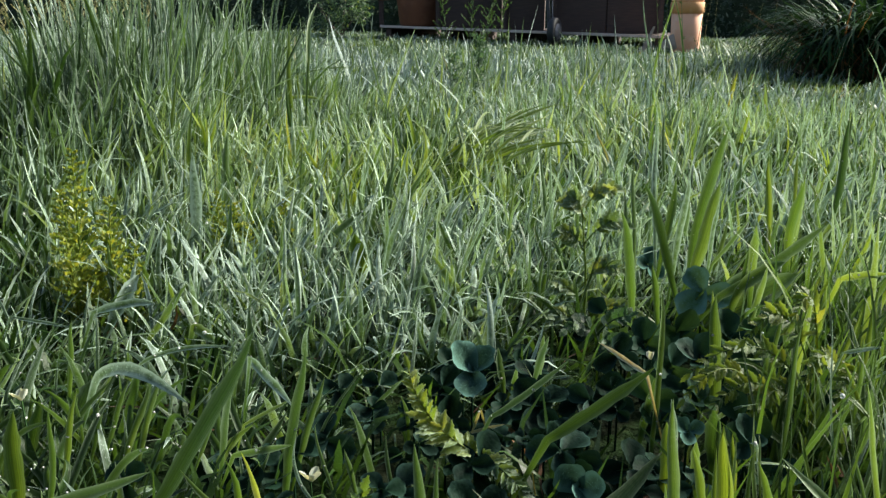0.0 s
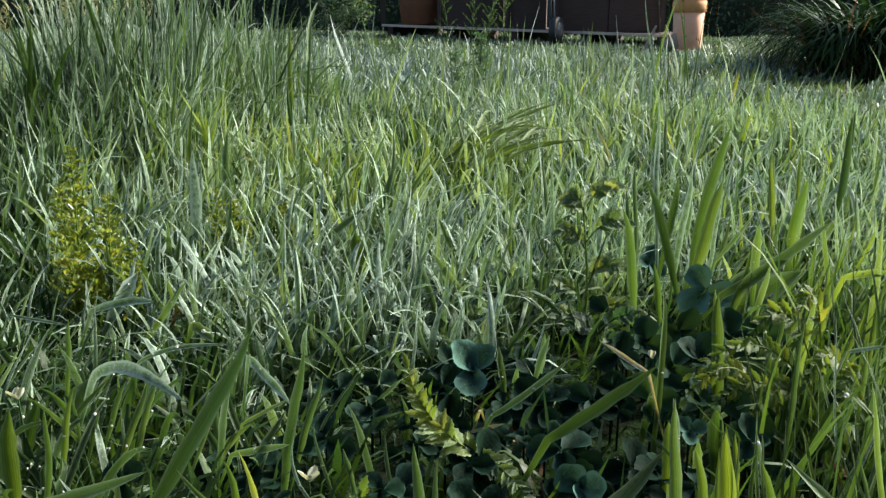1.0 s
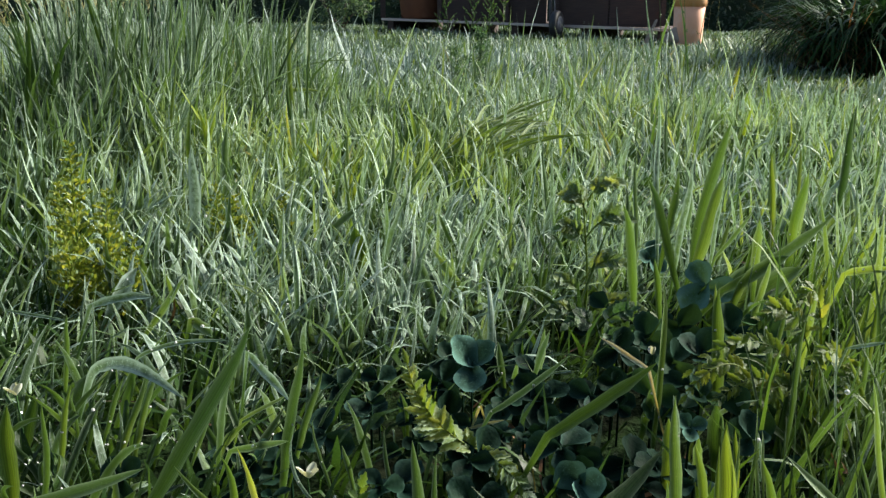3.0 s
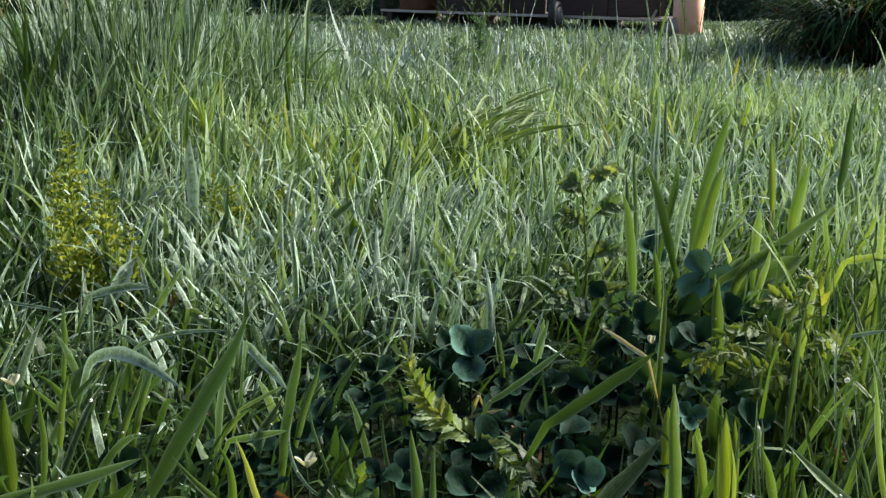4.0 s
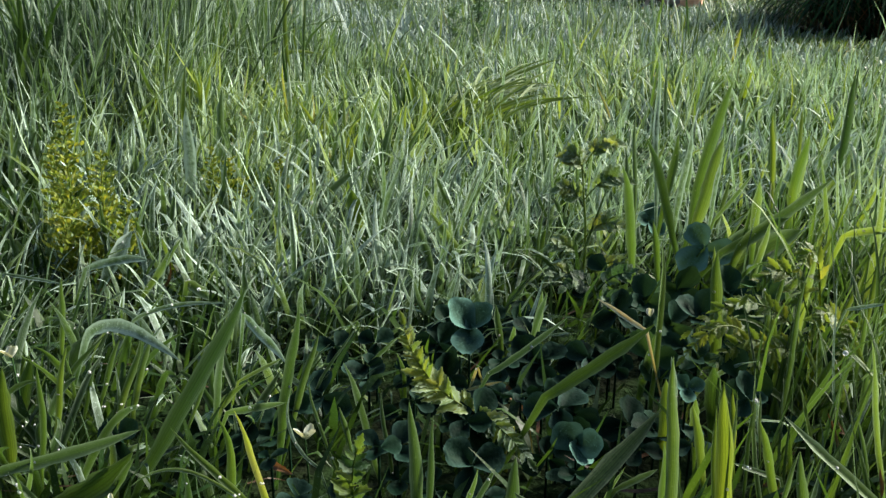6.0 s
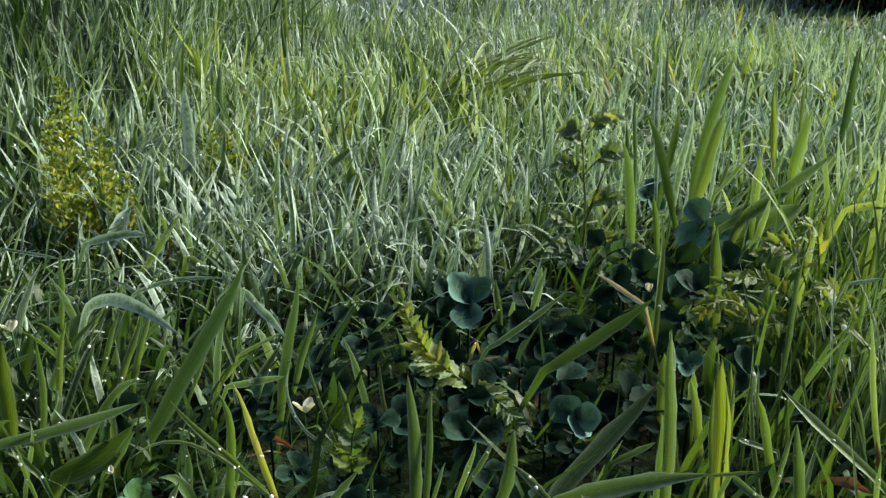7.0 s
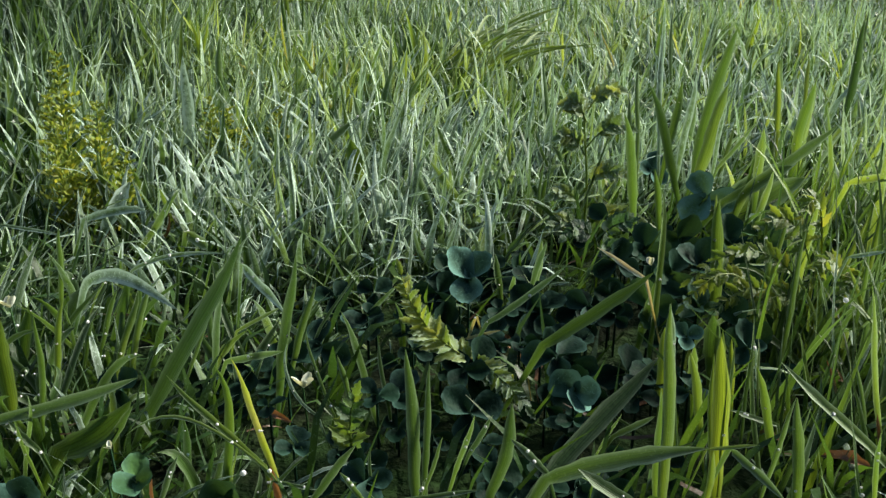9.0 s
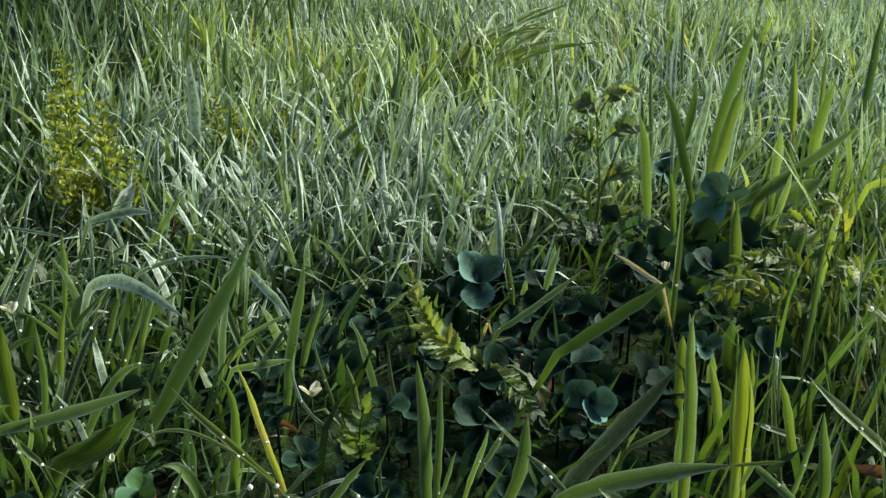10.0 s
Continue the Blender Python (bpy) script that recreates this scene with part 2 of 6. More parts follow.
class Heap:
    """Gathers vertices, quads and point values, to be joined into one mesh."""

    def __init__(self):
        self.v, self.f, self.t, self.r, self.m, self.n = [], [], [], [], [], 0

    def add(self, verts, faces, tone=0.5, frost=0.3, rim=0.0):
        verts = np.asarray(verts, float)
        self.v.append(verts)
        self.f.append(np.asarray(faces) + self.n)
        self.t.append(np.broadcast_to(np.asarray(tone, float), (len(verts),)))
        self.r.append(np.broadcast_to(np.asarray(frost, float), (len(verts),)))
        self.m.append(np.broadcast_to(np.asarray(rim, float), (len(verts),)))
        self.n += len(verts)

    def mesh(self, name, mat, smooth=True):
        return raw_mesh(name, np.concatenate(self.v), np.concatenate(self.f), mat,
                        (("tone", np.concatenate(self.t)), ("frost", np.concatenate(self.r)), ("rim", np.concatenate(self.m))), smooth)


def grow(roots, length, width, heading, lean, curl, twist, segs=5, fold=0.0, blunt=0.7):
    """Many blades at once: arcs that start at an angle (lean) and bend on by curl; returns points (n, segs + 1, across, 3)."""
    n = len(roots)
    t = np.linspace(0, 1, segs + 1)
    tm = (t[:-1] + t[1:]) / 2
    sway = 0.9 * np.sin(roots[:, 0] * 911.0 + roots[:, 1] * 577.0)
    ang = lean[:, None] + curl[:, None] * tm[None] ** 1.4 + 0.10 * np.sin(7.0 * tm[None] + 9.0 * sway[:, None])
    step = (length / segs)[:, None]
    way = heading[:, None] + sway[:, None] * tm[None]
    run = np.stack([np.sin(ang) * np.cos(way), np.sin(ang) * np.sin(way), np.cos(ang)], -1) * step[..., None]
    spine = roots[:, None] + np.concatenate([np.zeros((n, 1, 3)), np.cumsum(run, 1)], 1)
    face = heading[:, None] + np.pi / 2 + twist[:, None] * (0.4 + t[None])
    side = np.stack([np.cos(face), np.sin(face), np.zeros_like(face)], -1)
    w = width[:, None] / 2 * (0.7 + 0.3 * np.minimum(1, t * 4))[None] * np.maximum(np.minimum(1, (1 - t) / blunt) ** 0.75, 0.06)[None]
    if fold:
        along = run / step[..., None]
        along = np.concatenate([along, along[:, -1:]], 1)
        nrm = np.cross(side, along)
        return np.stack([spine - side * w[..., None], spine - nrm * (w * fold)[..., None], spine + side * w[..., None]], 2)
    return np.stack([spine - side * w[..., None], spine + side * w[..., None]], 2)


def grid_faces(n, rows, across):
    base = np.arange(n)[:, None, None] * rows * across
    i = np.arange(rows - 1)[None, :, None] * across
    k = np.arange(across - 1)[None, None]
    a = (base + i + k).reshape(-1)
    return np.stack([a, a + 1, a + across + 1, a + across], -1)


def blades_mesh(name, P, tone, frost, mat, wet=None):
    """wet: how much fine dew lines the margins of each blade; film and margins fade to the base, putting the shade
    between blades into the colour.
    """
    n, rows, across, _ = P.shape
    along = np.linspace(0, 1, rows)[None, :, None]
    tv = np.broadcast_to(tone[:, None, None] + 0.10 * (0.5 - along) * 1.0, (n, rows, across)).ravel()
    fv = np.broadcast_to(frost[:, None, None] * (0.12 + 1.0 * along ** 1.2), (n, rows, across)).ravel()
    margin = np.abs(np.linspace(-1, 1, across)) if across > 2 else np.zeros(2)
    rim = (np.broadcast_to(margin, (n, rows, across)) * (0.55 + 0.45 * along) * (np.ones(n) if wet is None else wet)[:, None, None]).ravel()
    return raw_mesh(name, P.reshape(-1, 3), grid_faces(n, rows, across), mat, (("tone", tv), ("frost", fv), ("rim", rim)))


dew_at = []  # places of drops, gathered while the blades are built


# ---- ground ----
def build_ground():
    s = np.sinh(np.linspace(-5.6, 5.6, 181)) / np.sinh(5.6) * 400
    X, Y = np.meshgrid(s, s + 1.0)
    Z = ground_z(X, Y)
    n = len(s)
    i = (np.arange(n - 1)[:, None] * n + np.arange(n - 1)[None]).ravel()
    faces = np.stack([i, i + 1, i + n + 1, i + n], -1)
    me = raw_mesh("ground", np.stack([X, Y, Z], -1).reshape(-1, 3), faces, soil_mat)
    tagged(new("ground", me), "soil with damp thatch, darkened for the shade under the grass", "ground", kind="structure")


build_ground()


# ---- the grass ----
def clover_bed(x, y):
    """1 in the low bed of clover in front, 0 outside it."""
    a = np.exp(-(((x - 0.05) / 0.19) ** 2 + ((y - 0.48) / 0.170) ** 2) ** 3)
    b = np.exp(-(((x - 0.21) / 0.12) ** 2 + ((y - 0.66) / 0.13) ** 2) ** 3)
    return np.clip(a + 0.9 * b, 0, 1)


def green_rim(x, y):
    """The sparse green grass behind the clover that bears little dew, 0 to 1."""
    return np.exp(-(((x - 0.115) / 0.085) ** 2 + ((y - 0.71) / 0.105) ** 2) ** 2)


def tall_patch(x, y):
    """How much taller the unmown grass stands, 0 to 1."""
    a = np.exp(-(((x + 0.60) / 0.29) ** 2 + ((y - 1.9) / 0.60) ** 2) ** 1.5)
    b = np.exp(-(((x + 1.9) / 0.9) ** 2 + ((y - 3.4) / 1.1) ** 2))
    return np.clip(a + 0.15 * b, 0, 1)


def mown_patch(x, y):
    """The close, dry turf beside the dark clump and before the deck."""
    a = np.exp(-(((x - 1.55) / 0.75) ** 2 + ((y - 3.35) / 0.45) ** 2))
    b = np.exp(-(((x - 1.55) / 0.45) ** 2 + ((y - 6.5) / 0.5) ** 2))
    return np.clip(a + 0.8 * b, 0, 1)


def lawn(name, y0, y1, per_m2, segs, fold, width, label, spread=0.59, clear=True, low=False, outside=False, mat=None):
    hw = spread * max(abs(y0), abs(y1)) + 0.25
    each = 7
    n = int(per_m2 * 2 * hw * (y1 - y0) / each)
    x, y = rng.uniform(-hw, hw, n), rng.uniform(y0, y1, n)
    keep = (np.abs(x) < spread * np.abs(y) + 0.25) | outside
    if outside:
        keep &= (np.abs(x) > 0.62 * y + 0.2) | (y < 0.25)
        keep &= (y > -2.0) & (y < 12.2)
    keep &= rng.uniform(0, 1, n) > (0.75 if low else 0.985) * clover_bed(x, y)
    thick = np.clip((x - 0.20 - 0.35 * (y - 0.45)) / 0.08, 0, 1) * np.clip((1.15 - y) / 0.3, 0, 1)
    keep &= low | (rng.uniform(0, 1, n) < (0.62 + 0.10 * thick) * (1 - 0.3 * np.clip((0.75 - y) / 0.2, 0, 1) * (1 - thick)) * (0.92 + 0.5 * wave(x, y, 9.0, 3) * (1 - thick)))
    keep &= np.hypot((x - 2.06), (y - 4.05)) > 0.5
    keep &= low | (rng.uniform(0, 1, n) > 0.5 * green_rim(x, y))
    if clear:
        keep &= np.hypot(x, y - 0.04) > 0.30
    x, y = x[keep], y[keep]
    clump_tone = np.repeat(rng.normal(0, 0.13, len(x)), each)
    clump_tall = np.repeat(rng.uniform(0.7, 1.3, len(x)), each)
    clump_lean = np.repeat(3.2 * wave(x, y, 4.5, 17) + rng.normal(0, 0.7, len(x)), each)
    n = len(x) * each
    heading = rng.uniform(0, 2 * np.pi, n)
    off = np.abs(rng.normal(0, 0.016, n))
    x, y = np.repeat(x, each) + off * np.cos(heading), np.repeat(y, each) + off * np.sin(heading)
    tall, mown = tall_patch(x, y), mown_patch(x, y)
    patch = wave(x, y, 5.0, 8)
    right = np.clip((x - 0.20 - 0.35 * (y - 0.45)) / 0.10, 0, 1) * np.clip((0.92 - y) / 0.25, 0, 1) * np.clip((y - 0.1) / 0.2, 0, 1) * np.clip((0.56 * y + 0.06 - x) / 0.1, 0, 1)
    length = (0.080 + 0.022 * patch + 0.19 * tall + 0.075 * right) * rng.uniform(0.3, 1.48, n) * clump_tall * (1 - 0.65 * mown) * (1 + 0.10 * np.clip((y - 1.8) / 0.8, 0, 1)) * (1 - 0.45 * np.clip((y - 4.5) / 2, 0, 1))
    front = np.clip((1.05 - y) / 0.4, 0, 1) * (1 - right)
    length = length * (1 - 0.32 * front)
    if low:
        length = rng.uniform(0.025, 0.065, n) * (1 + 0.5 * clover_bed(x, y))
    heading = np.where(rng.uniform(0, 1, n) < 0.5, clump_lean + rng.normal(0, 0.5, n), heading)
    lean = np.abs(rng.normal(0.06, 0.34, n)) * (1 - 0.6 * tall) * (1 - 0.5 * right)
    curl = np.abs(rng.normal(0.15, 0.65, n)) * (1 - 0.6 * tall)
    lean, curl = lean * (1 + 0.5 * front), curl + 0.5 * front * rng.uniform(0, 1, n)
    bent = rng.uniform(0, 1, n) < 0.13 + 0.14 * front
    curl[bent] += rng.uniform(0.8, 1.7, bent.sum())
    curl = curl * (1 - 0.65 * right)
    stalky = (rng.uniform(0, 1, n) < 0.022) & (y > 1.7) & (y < 4.6) & (mown < 0.3) & (not low)
    length[stalky] *= rng.uniform(1.5, 2.1, stalky.sum())
    curl[stalky] *= 0.45
    wd = width * np.clip(np.exp(rng.normal(-0.18, 0.38, n)), 0.35, 1.5) * (1 - 0.3 * mown) * (1 + 0.15 * tall)
    roots = np.stack([x, y, ground_z(x, y) - 0.003], -1)
    P = grow(roots, length, wd, heading, lean, curl, rng.normal(0, 0.7, n), segs, fold, 0.34)
    yellow = np.exp(-(((x + 0.10) / 0.42) ** 2 + ((y - 1.35) / 0.42) ** 2))
    tone = 0.34 + 0.16 * patch * 0.6 + 0.22 * yellow + 0.10 * right + 0.22 * mown - 0.20 * tall + clump_tone * (1 - 0.5 * tall) + rng.normal(0, 0.07, n)
    tone = np.where(y < 1.3, np.minimum(tone, 0.74), tone)
    tone[rng.uniform(0, 1, n) < 0.004 * (y > 1.1) + 0.12 * mown] = 1.0
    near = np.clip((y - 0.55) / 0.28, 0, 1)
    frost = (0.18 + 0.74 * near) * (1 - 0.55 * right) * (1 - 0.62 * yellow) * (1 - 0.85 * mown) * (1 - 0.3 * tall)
    silver = np.exp(-(((x - 0.07) / 0.24) ** 2 + ((y - 0.84) / 0.19) ** 2))
    # dark patch left of the tall grass; its shade goes into tone and dew
    shade_patch = np.exp(-(((x + 0.73) / 0.17) ** 2 + ((y - 1.42) / 0.20) ** 2) ** 1.5)
    tone = tone - 0.20 * silver - 0.24 * shade_patch - 0.10 * front * (x < 0)
    frost = frost * (1 - 0.8 * shade_patch)
    pale = np.exp(-(((x - 0.30) / 0.45) ** 2 + ((y - 1.25) / 0.35) ** 2))
    # paler, yellower blades here put sunlit highlights into tone and film
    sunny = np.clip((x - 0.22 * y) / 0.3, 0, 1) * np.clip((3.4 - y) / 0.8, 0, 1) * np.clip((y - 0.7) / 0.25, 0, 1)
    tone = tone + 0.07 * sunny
    rim = green_rim(x, y)
    tone, silver, pale, frost = tone - 0.10 * rim, silver * (1 - 0.9 * rim), pale * (1 - 0.8 * rim), frost * (1 - 0.8 * rim)
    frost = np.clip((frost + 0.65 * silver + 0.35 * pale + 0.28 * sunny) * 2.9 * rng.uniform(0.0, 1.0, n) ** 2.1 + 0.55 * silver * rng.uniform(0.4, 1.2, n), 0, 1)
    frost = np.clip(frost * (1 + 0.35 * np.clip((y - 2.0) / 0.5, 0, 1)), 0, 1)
    frost = frost * np.clip(1.5 - length / 0.2, 0.5, 1)
    frost[stalky] = rng.uniform(0.3, 1.0, stalky.sum()) * (1 - 0.6 * tall[stalky])
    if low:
        # undergrowth dark and dewless: the shade in the gaps is put into its tone
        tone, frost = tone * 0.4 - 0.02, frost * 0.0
    me = blades_mesh(name, P, np.clip(tone, 0, 1), frost, mat or grass_mat, 1 - 0.6 * shade_patch - 0.5 * mown)
    tagged(new(name, me), label, "grass", kind="stuff")
    if y0 < 1.9 and not low and y1 > 0.5:
        pick = np.where((rng.uniform(0, 1, n) < 0.022) & (y < 1.7))[0]
        for k in pick:
            row = segs if rng.uniform() < 0.6 else int(rng.integers(2, segs))
            dew_at.append((P[k, row, int(rng.integers(0, P.shape[2]))], rng.uniform(0.0, 1.0) ** 3 * 0.0014 + 0.0008))


lawn("near_grass", 0.28, 1.0, 14500, 6, 0.35, 0.0043, "fresh green grass blades wet with morning dew")
lawn("middle_grass", 1.0, 2.3, 13000, 5, 0.35, 0.0055, "dense dewy grass, blue-green and yellow-green blades")
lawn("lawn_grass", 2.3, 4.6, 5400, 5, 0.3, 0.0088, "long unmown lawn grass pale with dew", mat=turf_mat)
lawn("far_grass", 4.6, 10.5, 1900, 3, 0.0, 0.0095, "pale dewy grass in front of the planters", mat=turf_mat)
lawn("surrounding_grass", -1.6, 1.0, 3000, 3, 0.0, 0.009, "wet grass round the camera", spread=1.2, outside=True)
lawn("outer_grass", -2.0, 12.2, 640, 3, 0.0, 0.019, "dewy grass of the wider lawn", spread=0.65, outside=True)
lawn("undergrowth", 0.28, 2.3, 8000, 3, 0.0, 0.0040, "short grass shoots, coloured dark for the shade in the gaps", low=True)


def edge_grass():
    """The thin sunlit stems that stand close together beside the clover."""
    n = 900
    x, y = rng.uniform(0.15, 0.52, n), rng.uniform(0.36, 0.80, n)
    keep = (x > 0.165 + 0.28 * (y - 0.42) + 0.02 * wave(x, y, 30.0, 9)) & (x < 0.55 * y + 0.02)
    x, y = x[keep], y[keep]
    n = len(x)
    roots = np.stack([x, y, ground_z(x, y) - 0.003], -1)
    length = rng.uniform(0.05, 0.15, n) * (0.75 + 0.25 * np.clip((y - 0.4) / 0.2, 0, 1))
    heading = np.where(rng.uniform(0, 1, n) < 0.6, rng.normal(0.4, 0.6, n), rng.uniform(0, 6.28, n))
    curl = np.abs(rng.normal(0.1, 0.45, n))
    P = grow(roots, length, 0.0029 * np.clip(np.exp(rng.normal(0, 0.35, n)), 0.5, 1.7), heading, np.abs(rng.normal(0.12, 0.2, n)), curl, rng.normal(0, 0.8, n), 6, 0.35, 0.6)
    me = blades_mesh("edge_grass", P, np.clip(rng.normal(0.17, 0.12, n), 0, 0.6), rng.uniform(0, 1, n) ** 2 * 0.7, broad_mat)
    tagged(new("edge_grass", me), "thin yellow-green grass stems standing beside the clover", "grass", kind="stuff")
    for k in np.where(rng.uniform(0, 1, n) < 0.06)[0]:
        dew_at.append((P[k, int(rng.integers(3, 7)), 0], rng.uniform(0.0005, 0.0016)))


edge_grass()


def silver_turf():
    """Short blades, dull silver with fine dew, packed close behind the clover."""
    n = 3000
    x, y = rng.uniform(-0.16, 0.40, n), rng.uniform(0.64, 1.12, n)
    keep = (clover_bed(x, y) < 0.3) & (rng.uniform(0, 1, n) > 1.1 * green_rim(x, y)) & (x < 0.15 + 0.55 * (y - 0.62)) & (rng.uniform(0, 1, n) < np.clip((x + 0.16) / 0.12, 0, 1))
    x, y = x[keep], y[keep]
    n = len(x)
    roots = np.stack([x, y, ground_z(x, y) - 0.003], -1)
    P = grow(roots, rng.uniform(0.025, 0.085, n), 0.0042 * np.clip(np.exp(rng.normal(0, 0.3, n)), 0.5, 1.6), rng.uniform(0, 6.28, n), np.abs(rng.normal(0.15, 0.4, n)), np.abs(rng.normal(0.2, 0.7, n)), rng.normal(0, 0.7, n), 5, 0.35, 0.4)
    me = blades_mesh("silver_turf", P, np.clip(rng.normal(0.24, 0.1, n), 0, 1), np.clip(rng.normal(0.62, 0.25, n), 0.1, 1), grass_mat)
    tagged(new("silver_turf", me), "short grass blades silvered with fine dew", "grass", kind="stuff")


silver_turf()


def thatch():
    """Dry brown strands and bits of old grass lying at the bottom of the turf."""
    n = 150
    x, y = rng.uniform(-0.6, 0.7, n), rng.uniform(0.3, 1.2, n)
    keep = np.abs(x) < 0.62 * y + 0.15
    x, y = x[keep], y[keep]
    n = len(x)
    roots = np.stack([x, y, ground_z(x, y) + rng.uniform(0.002, 0.022, n)], -1)
    P = grow(roots, rng.uniform(0.02, 0.07, n), rng.uniform(0.0015, 0.004, n), rng.uniform(0, 6.28, n), rng.uniform(1.1, 1.6, n), rng.normal(0, 0.5, n), rng.normal(0, 0.8, n), 4)
    me = blades_mesh("dry_thatch", P, rng.uniform(0.0, 0.1, n), np.full(n, 0.02), dead_mat)
    tagged(new("dry_thatch", me), "brown dry grass thatch lying on the soil", "thatch", kind="stuff")


thatch()


# ---- far side of the lawn ----
DECK_LEFT, DECK_RIGHT = Vector((-0.64, 9.0, 0.180)), Vector((1.97, 7.55, 0.112))
deck_way = (DECK_RIGHT - DECK_LEFT).normalized()
deck_turn = math.degrees(math.atan2(deck_way.y, deck_way.x))
deck_drop = math.degrees(math.asin(deck_way.z))
deck_long = (DECK_RIGHT - DECK_LEFT).length


def deck_place(s, back, up=0.0):
    """A place on the deck: s metres from its far end, back metres behind its front edge."""
    p = DECK_LEFT + deck_way * s + Vector((-deck_way.y, deck_way.x, 0)).normalized() * back
    return p.x, p.y, p.z + up


def build_deck():
    deck = thing("low_deck", *DECK_LEFT, label="low weathered timber deck with a pale front edge", category="deck")
    deck.rotation_euler = (0, -radians(deck_drop), radians(deck_turn))
    part("front_edge", box_bm(deck_long, 0.02, 0.024, (deck_long / 2, 0, -0.008), 0.004), pale_mat, deck, "pale weathered front rail")
    for k in range(8):
        part("board", box_bm(deck_long - 0.02, 0.13, 0.022, (deck_long / 2, 0.08 + k * 0.138, -0.011), 0.004), timber_mat, deck)
    for k in range(5):
        x = 0.08 + k * (deck_long - 0.16) / 4
        part("bearer", box_bm(0.07, 1.06, 0.22, (x, 0.57, -0.132), 0.004), timber_mat, deck)


def square_planter(s, back, wide, deep, high, label):
    """Upright boards between corner posts, open at the top with soil in it."""
    x, y, z = deck_place(s, back)
    ob = thing("planter_box", x, y, z, label, "planter", "planters on the deck")
    ob.rotation_euler = (0, 0, radians(deck_turn * 0.3))
    boards = max(1, round(wide / 0.42))
    bw = wide / boards
    for k in range(boards):
        part("board", box_bm(bw - 0.006, 0.022, high, (-wide / 2 + bw * (k + 0.5), 0, high / 2), 0.003), timber_mat, ob)
        part("board", box_bm(bw - 0.006, 0.022, high, (-wide / 2 + bw * (k + 0.5), deep, high / 2), 0.003), timber_mat, ob)
    for sx in (-1, 1):
        part("side_panel", box_bm(0.022, deep - 0.03, high, (sx * (wide / 2 - 0.013), deep / 2, high / 2), 0.003), timber_mat, ob)
        part("post", box_bm(0.045, 0.045, high + 0.03, (sx * (wide / 2 - 0.02), -0.034, high / 2 + 0.015), 0.005), timber_mat, ob)
    part("soil", box_bm(wide - 0.06, deep - 0.05, 0.03, (0, deep / 2, high - 0.06), 0.01), soil_mat, ob)


def round_pot(name, x, y, z, profile, mat, label, rim=None, group=""):
    pot = thing(name, x, y, z, label, "plant pot", group)
    part("body", lathe_bm(profile), mat, pot, smooth=True)
    if rim:
        part("rim", lathe_bm(rim), rim_mat if mat is terracotta_mat else mat, pot, smooth=True)
    return pot


def build_wheel():
    """A small trolley wheel leaning against the deck, with the tube that it sits on."""
    x, y = 1.03, 7.92
    z = float(ground_z(x, y))
    ob = thing("trolley", x, y, z, "black-wheeled garden trolley leaning on the deck", "trolley")
    spin = Matrix.Rotation(radians(-28), 4, "Z") @ Matrix.Rotation(radians(90), 4, "Y")
    bm = lathe_bm([(0.085, -0.035), (0.112, -0.032), (0.122, -0.015), (0.122, 0.015), (0.112, 0.032), (0.085, 0.035)], 28)
    bmesh.ops.transform(bm, matrix=Matrix.Translation((0, 0, 0.135)) @ spin, verts=bm.verts)
    wheel = part("wheel", bm, rubber_mat, ob, smooth=True)
    bm = lathe_bm([(0.02, -0.045), (0.07, -0.040), (0.075, 0.0), (0.07, 0.040), (0.02, 0.045)], 24)
    bmesh.ops.transform(bm, matrix=Matrix.Translation((0, 0, 0.135)) @ spin, verts=bm.verts)
    part("rim", bm, steel_mat, wheel, "dull grey hub", smooth=True)
    for dx, r, mat in ((-0.045, 0.018, rubber_mat), (-0.008, 0.007, steel_mat)):
        v, f = tube_arrays([(dx, 0.03, 0.13), (dx - 0.01, 0.07, 0.36), (dx - 0.012, 0.12, 0.62)], (r, r, r), 8)
        child("upright_tube", raw_mesh("upright_tube", v, f, mat), ob)


build_deck()
square_planter(0.90, 0.26, 0.66, 0.36, 0.52, "dark brown timber planter box standing on the low deck")
square_planter(1.52, 0.22, 0.40, 0.36, 0.50, "narrow dark brown timber planter box on the deck")
square_planter(2.33, 0.30, 1.02, 0.40, 0.54, "wide dark brown timber planter box on the deck")
px_, py_, pz_ = deck_place(0.30, 0.36)
round_pot("brown_pot", px_, py_, pz_, [(0.224, 0), (0.241, 0.02), (0.274, 0.30), (0.291, 0.48), (0.308, 0.49), (0.308, 0.56), (0.280, 0.56), (0.258, 0.48)],
          brown_clay_mat, "large reddish-brown clay pot standing on the deck")
px_, py_, pz_ = deck_place(-0.06, 0.12)
ledge = thing("wooden_block", px_, py_, pz_, "dark red-brown timber upright with an overhanging cap", "timber")
part("upright", box_bm(0.05, 0.05, 0.26, (0, 0, 0.13), 0.004), timber_mat, ledge)
part("cap", box_bm(0.26, 0.12, 0.09, (-0.03, 0, 0.30), 0.006), brown_clay_mat, ledge)

POT_X, POT_Y = 2.030, 7.20
pz_ = float(ground_z(POT_X, POT_Y))
round_pot("terracotta_pot", POT_X, POT_Y, pz_,
          [(0.110, 0), (0.116, 0.006), (0.121, 0.15), (0.126, 0.305), (0.116, 0.31), (0.116, 0.40), (0.131, 0.405), (0.134, 0.47), (0.118, 0.47), (0.110, 0.40)],
          terracotta_mat, "tall terracotta pot with an orange collar on the lawn", [(0.125, 0.308), (0.136, 0.314), (0.139, 0.36), (0.138, 0.395), (0.125, 0.402)])
build_wheel()


